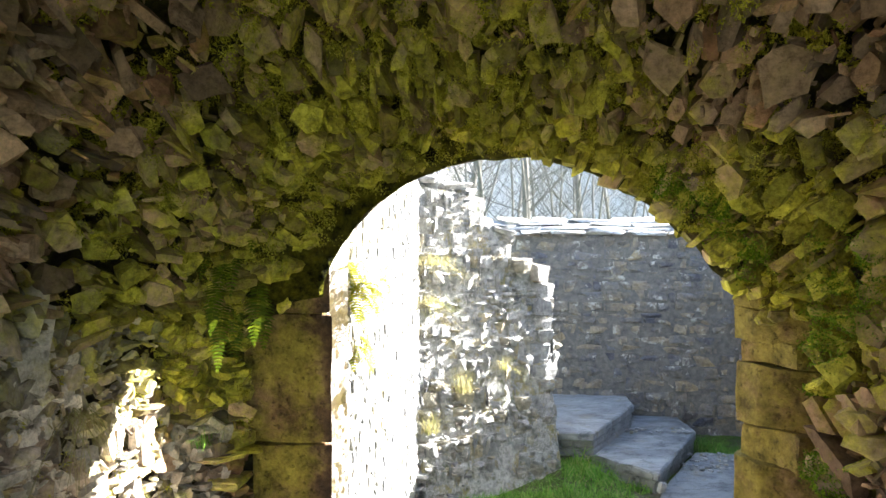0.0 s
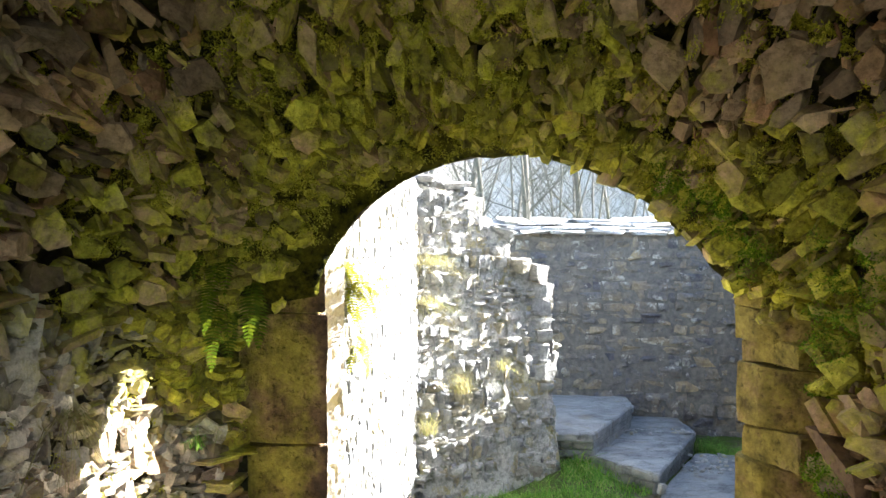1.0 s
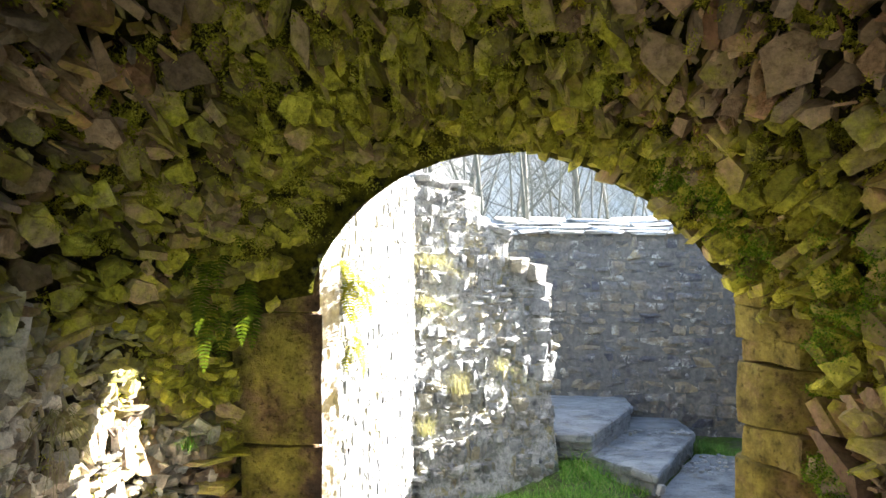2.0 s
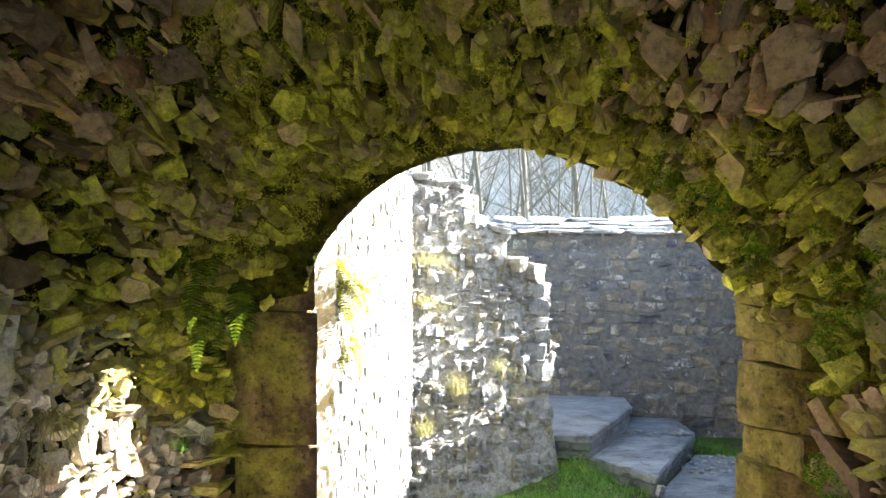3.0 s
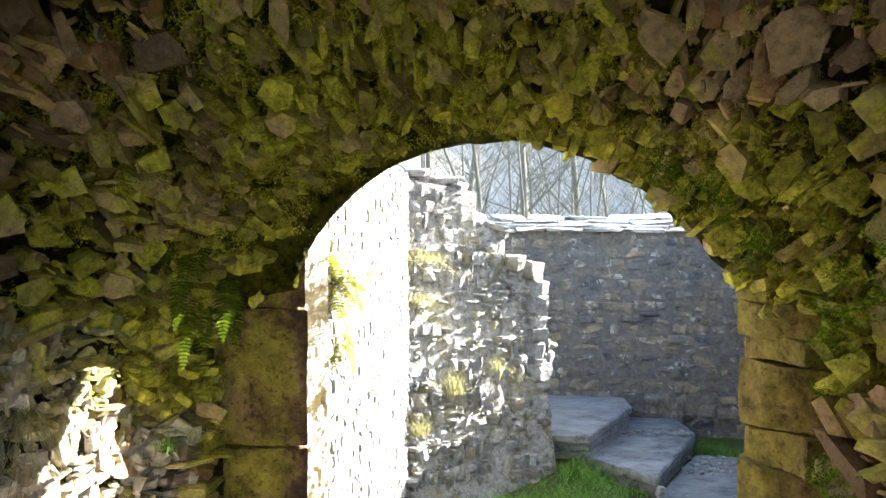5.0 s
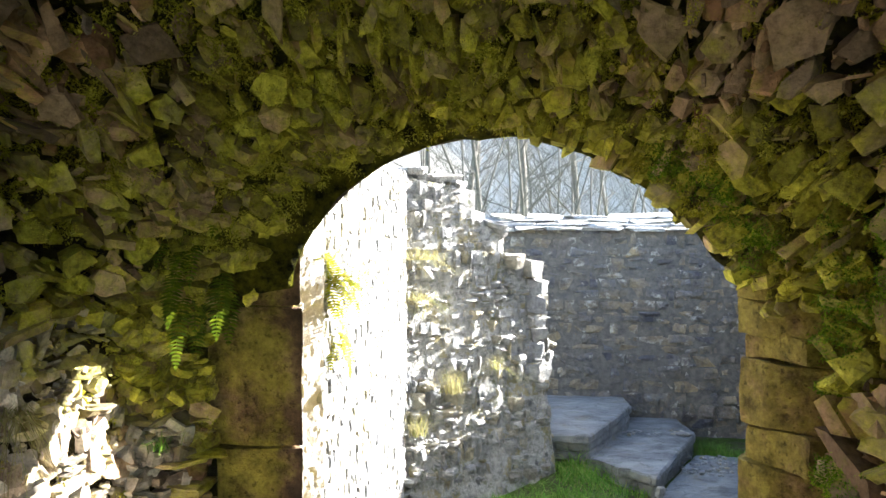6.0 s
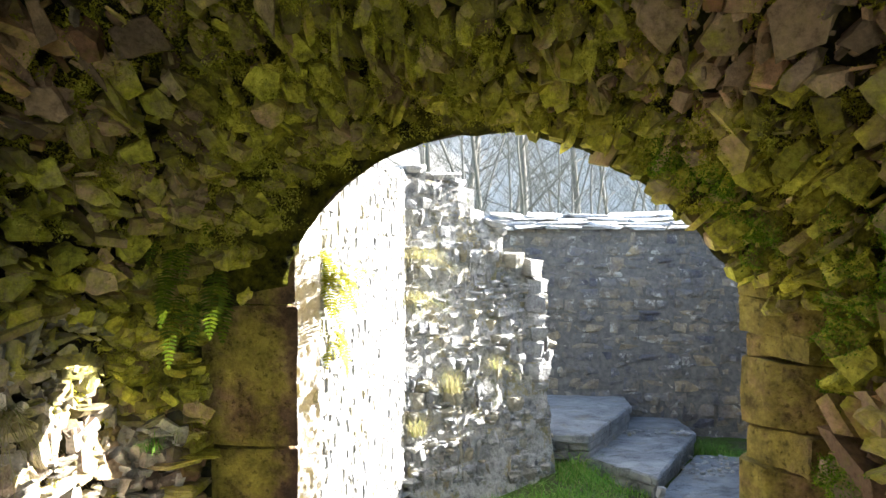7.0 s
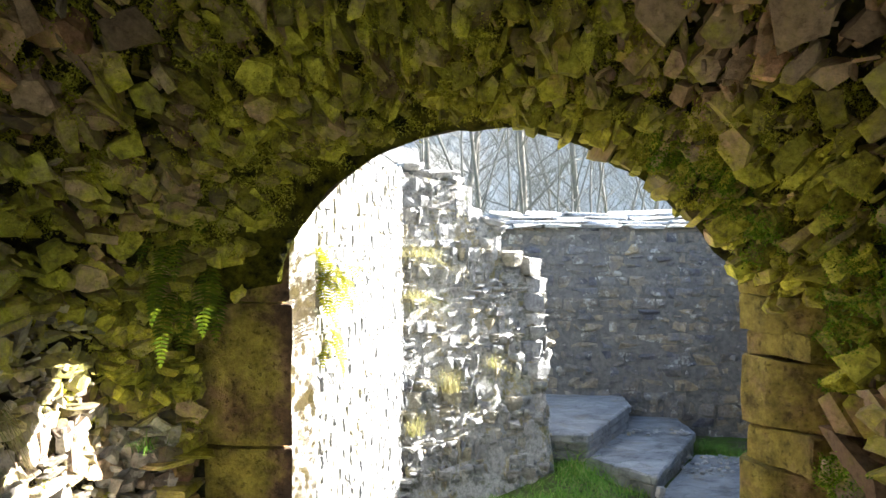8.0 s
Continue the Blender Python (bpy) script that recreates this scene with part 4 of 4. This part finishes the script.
# ---- moss on the vault ----
def moss(name, tris, count, size, material, keep, label, each=7, spread=0.006, lift=None):
    """Tufts of small leaflets over the given triangles, where keep(points) is above a random number."""
    e1, e2 = tris[:, 1] - tris[:, 0], tris[:, 2] - tris[:, 0]
    nrm = np.cross(e1, e2)
    area = np.linalg.norm(nrm, axis=1)
    pick = rng.choice(len(tris), count, p=area / area.sum())
    u, v = rng.random((2, count))
    flip = u + v > 1
    u[flip], v[flip] = 1 - u[flip], 1 - v[flip]
    p = tris[pick, 0] + e1[pick] * u[:, None] + e2[pick] * v[:, None]
    nn = nrm[pick] / area[pick][:, None]
    ok = rng.random(count) < keep(p)
    p, nn = p[ok], nn[ok]
    if lift is not None:
        p = p + nn * lift(p)[:, None]
    p, nn = np.repeat(p, each, 0), np.repeat(nn, each, 0)
    n = len(p)
    off = rng.normal(size=(n, 3)) * spread
    off -= nn * (off * nn).sum(1)[:, None]
    d = rng.normal(size=(n, 3)) + nn * 0.8
    d /= np.linalg.norm(d, axis=1)[:, None]
    s = np.cross(d, rng.normal(size=(n, 3)))
    s /= np.linalg.norm(s, axis=1)[:, None]
    l = (size * rng.uniform(0.5, 1.5, n))[:, None]
    a = p + off - nn * 0.003
    verts = np.stack([a, a + d * l * 0.5 + s * l * 0.17, a + d * l, a + d * l * 0.5 - s * l * 0.17], 1).reshape(-1, 3)
    faces = np.arange(4 * n).reshape(-1, 4)
    ob = new(name, raw_mesh(name, verts, faces, material))
    return tagged(ob, label, "moss", kind="stuff")


def lumps(p, scale, shift):
    return np.array([noise.noise(Vector((a * scale + shift, b * scale, c * scale))) for a, b, c in p])


def core_tris(me, ymin):
    me.calc_loop_triangles()
    co = np.array([v.co[:] for v in me.vertices])
    ti = np.array([t.vertices[:] for t in me.loop_triangles])
    t = co[ti]
    c = t.mean(1)
    return t[(c[:, 1] > ymin) & (c[:, 1] < 2.345) & (np.abs(c[:, 0]) < 1.25) & (c[:, 2] < 2.5) & (c[:, 2] > 0.3)]


def keep_moss(p):
    d = np.linalg.norm(p - np.array(ALGAE_AT), axis=1)
    left = np.clip((-0.84 - p[:, 0]) / 0.1, 0, 1) * np.clip((1.5 - p[:, 2]) / 0.2, 0, 1)
    return np.clip((1.27 - d * 0.60 + 1.2 * lumps(p, 5, 3) + 0.5 * lumps(p, 14, 5) - 0.42) * 4, 0, 1) * (1 - 0.85 * left)


def cushion(p):
    """How far the moss swells out of the joints."""
    room = np.clip((2.36 - p[:, 1]) / 0.15, 0, 1) * np.where(p[:, 0] < -0.85, 0.45, 1.0)
    return room * np.clip(0.034 + 0.11 * lumps(p, 16, 4) + 0.04 * lumps(p, 40, 9), 0.0, 0.098)


moss("moss", core_tris(vault_core_me, 1.1), 40000, 0.0105, MOSS, keep_moss, "yellow-green moss swelling out of the joints of the vault", 12, 0.008, cushion)
moss("moss", np.concatenate([vault_pile.triangles(), chip_pile.triangles(), broad_pile.triangles()]), 52000, 0.0080, MOSS, lambda p: keep_moss(p) * np.clip(6 * lumps(p, 12, 8) - 0.7, 0, 1), "thin yellow-green moss on the vault stones", 6)


FRESH = (((0.72, 2.19, 1.77), 0.06), ((0.77, 2.18, 1.70), 0.07), ((0.84, 2.20, 1.62), 0.07), ((0.92, 2.20, 1.54), 0.07), ((1.06, 1.82, 1.49), 0.09), ((1.12, 2.02, 0.90), 0.09), ((1.11, 2.14, 1.24), 0.05), ((1.12, 2.08, 1.08), 0.07), ((1.10, 2.00, 1.34), 0.06))


def keep_green(p):
    k = sum(np.exp(-((np.linalg.norm(p - np.array(c), axis=1) / r) ** 2)) for c, r in FRESH)
    return np.clip(k * 1.4 * np.clip(0.95 + 1.5 * lumps(p, 14, 1), 0, 1), 0, 1)


around = np.concatenate([core_tris(vault_core_me, 1.5), vault_pile.triangles(), broad_pile.triangles()])
mid = around.mean(1)
around = around[np.any([np.linalg.norm(mid - np.array(c), axis=1) < 2 * r for c, r in FRESH], axis=0)]
moss("feather_moss", around, 26000, 0.010, GREEN_MOSS, keep_green, "fresh green feathery moss beside the arch", 6, 0.012)


# ---- bare wood and hillside beyond ----
def tube(bm, a, b, ra, rb, sides):
    d = (b - a).normalized()
    s = d.orthogonal().normalized()
    t = d.cross(s)
    rings = []
    for c, r in ((a, ra), (b, rb)):
        rings.append([bm.verts.new(c + (s * math.cos(2 * math.pi * i / sides) + t * math.sin(2 * math.pi * i / sides)) * r) for i in range(sides)])
    for i in range(sides):
        j = (i + 1) % sides
        bm.faces.new((rings[0][i], rings[0][j], rings[1][j], rings[1][i]))


def limb(bm, r, p, d, length, rad, depth):
    """A bending limb that forks into thinner ones."""
    n = 4 if depth > 1 else 3
    sides = 7 if depth > 3 else (5 if depth > 1 else 3)
    for k in range(n):
        d = (d + Vector((r.gauss(0, 0.10), r.gauss(0, 0.10), r.gauss(0.05, 0.06)))).normalized()
        q = p + d * (length / n)
        r1 = rad * (1 - 0.13)
        tube(bm, p, q, rad, r1, sides)
        if depth > 0 and (k > 0 or depth < 3):
            for _ in range(r.choice((1, 1, 2))):
                sd = (d + Vector((r.gauss(0, 0.6), r.gauss(0, 0.6), r.uniform(-0.1, 0.6)))).normalized()
                limb(bm, r, q, sd, length * r.uniform(0.45, 0.7), r1 * r.uniform(0.3, 0.55), depth - 1)
        p, rad = q, r1


def bare_tree(x, y, height, rad, seed, depth=3):
    ob = tagged(new("tree"), "leafless pale-barked woodland tree in spring haze", "tree", group="bare trees behind the wall")
    ob.location = (x, y, -0.1)
    r = random.Random(seed)
    trunk = bmesh.new()
    p = Vector((0, 0, -0.3))
    d = Vector((r.gauss(0, 0.07), r.gauss(0, 0.07), 1)).normalized()
    crown = bmesh.new()
    n = 12
    rr = rad
    for k in range(n):
        bend = 0.02 if rad > 0.11 else 0.07
        d = (d + Vector((r.gauss(0, bend), r.gauss(0, bend), 0.03))).normalized()
        q = p + d * (height / n)
        tube(trunk, p, q, rr, rr * 0.93, 9)
        rr *= 0.93
        if k >= 1:
            for _ in range(3):
                a = r.uniform(0, 2 * math.pi)
                sd = Vector((math.cos(a), math.sin(a), r.uniform(0.3, 1.1))).normalized()
                limb(crown, r, q, sd, height * r.uniform(0.12, 0.3), rr * r.uniform(0.14, 0.32), depth - 1)
        p = q
    part("trunk", trunk, BARK, ob, smooth=True)
    part("crown", crown, BARK, ob)
    return ob


TREES = [(945, 22, 0.16), (1032, 24, 0.13), (862, 20, 0.075), (812, 26, 0.17), (775, 24, 0.12), (905, 30, 0.10), (985, 33, 0.08),
         (1095, 28, 0.09), (1150, 24, 0.06), (735, 30, 0.10), (880, 17, 0.05), (1010, 30, 0.07), (840, 34, 0.12), (1210, 26, 0.10),
         (750, 15, 0.03), (795, 14, 0.025), (925, 15, 0.03), (968, 14, 0.022), (1060, 15, 0.03), (1120, 14, 0.025), (1180, 16, 0.03),
         (760, 19, 0.04), (830, 22, 0.05), (890, 25, 0.05), (958, 27, 0.06), (1000, 20, 0.035), (1045, 19, 0.04), (1080, 22, 0.05), (1135, 20, 0.04)]
for k, (px, y, rad) in enumerate(TREES):
    bare_tree((px - 784) / 1255 * y + 0.04, y, rnd.uniform(9, 13), rad, 40 + k)

bm = bmesh.new()
prev = None
for i in range(41):
    a = radians(20 + 140 * i / 40)
    col = []
    for j in range(9):
        q = j / 8
        rad = 48 + 30 * q
        z = -0.3 + 26 * q ** 0.8 + (2.5 * noise.noise(Vector((a * 3, q * 4, 0))) if j else 0)
        col.append(bm.verts.new((rad * math.cos(a), rad * math.sin(a), z)))
    if prev:
        for j in range(8):
            bm.faces.new((prev[j], col[j], col[j + 1], prev[j + 1]))
    prev = col
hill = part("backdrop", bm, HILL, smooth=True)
tagged(hill, "wooded hillside tinted pale for haze", "hillside", kind="structure")

vault_pile.build(vault, 150)
grey_pile.build(vault, 80)
bare_pile.build(vault, 12)
broad_pile.build(vault, 60)
chip_pile.build(vault, 0, 'chips')
grey_chips.build(vault, 0, 'chips')
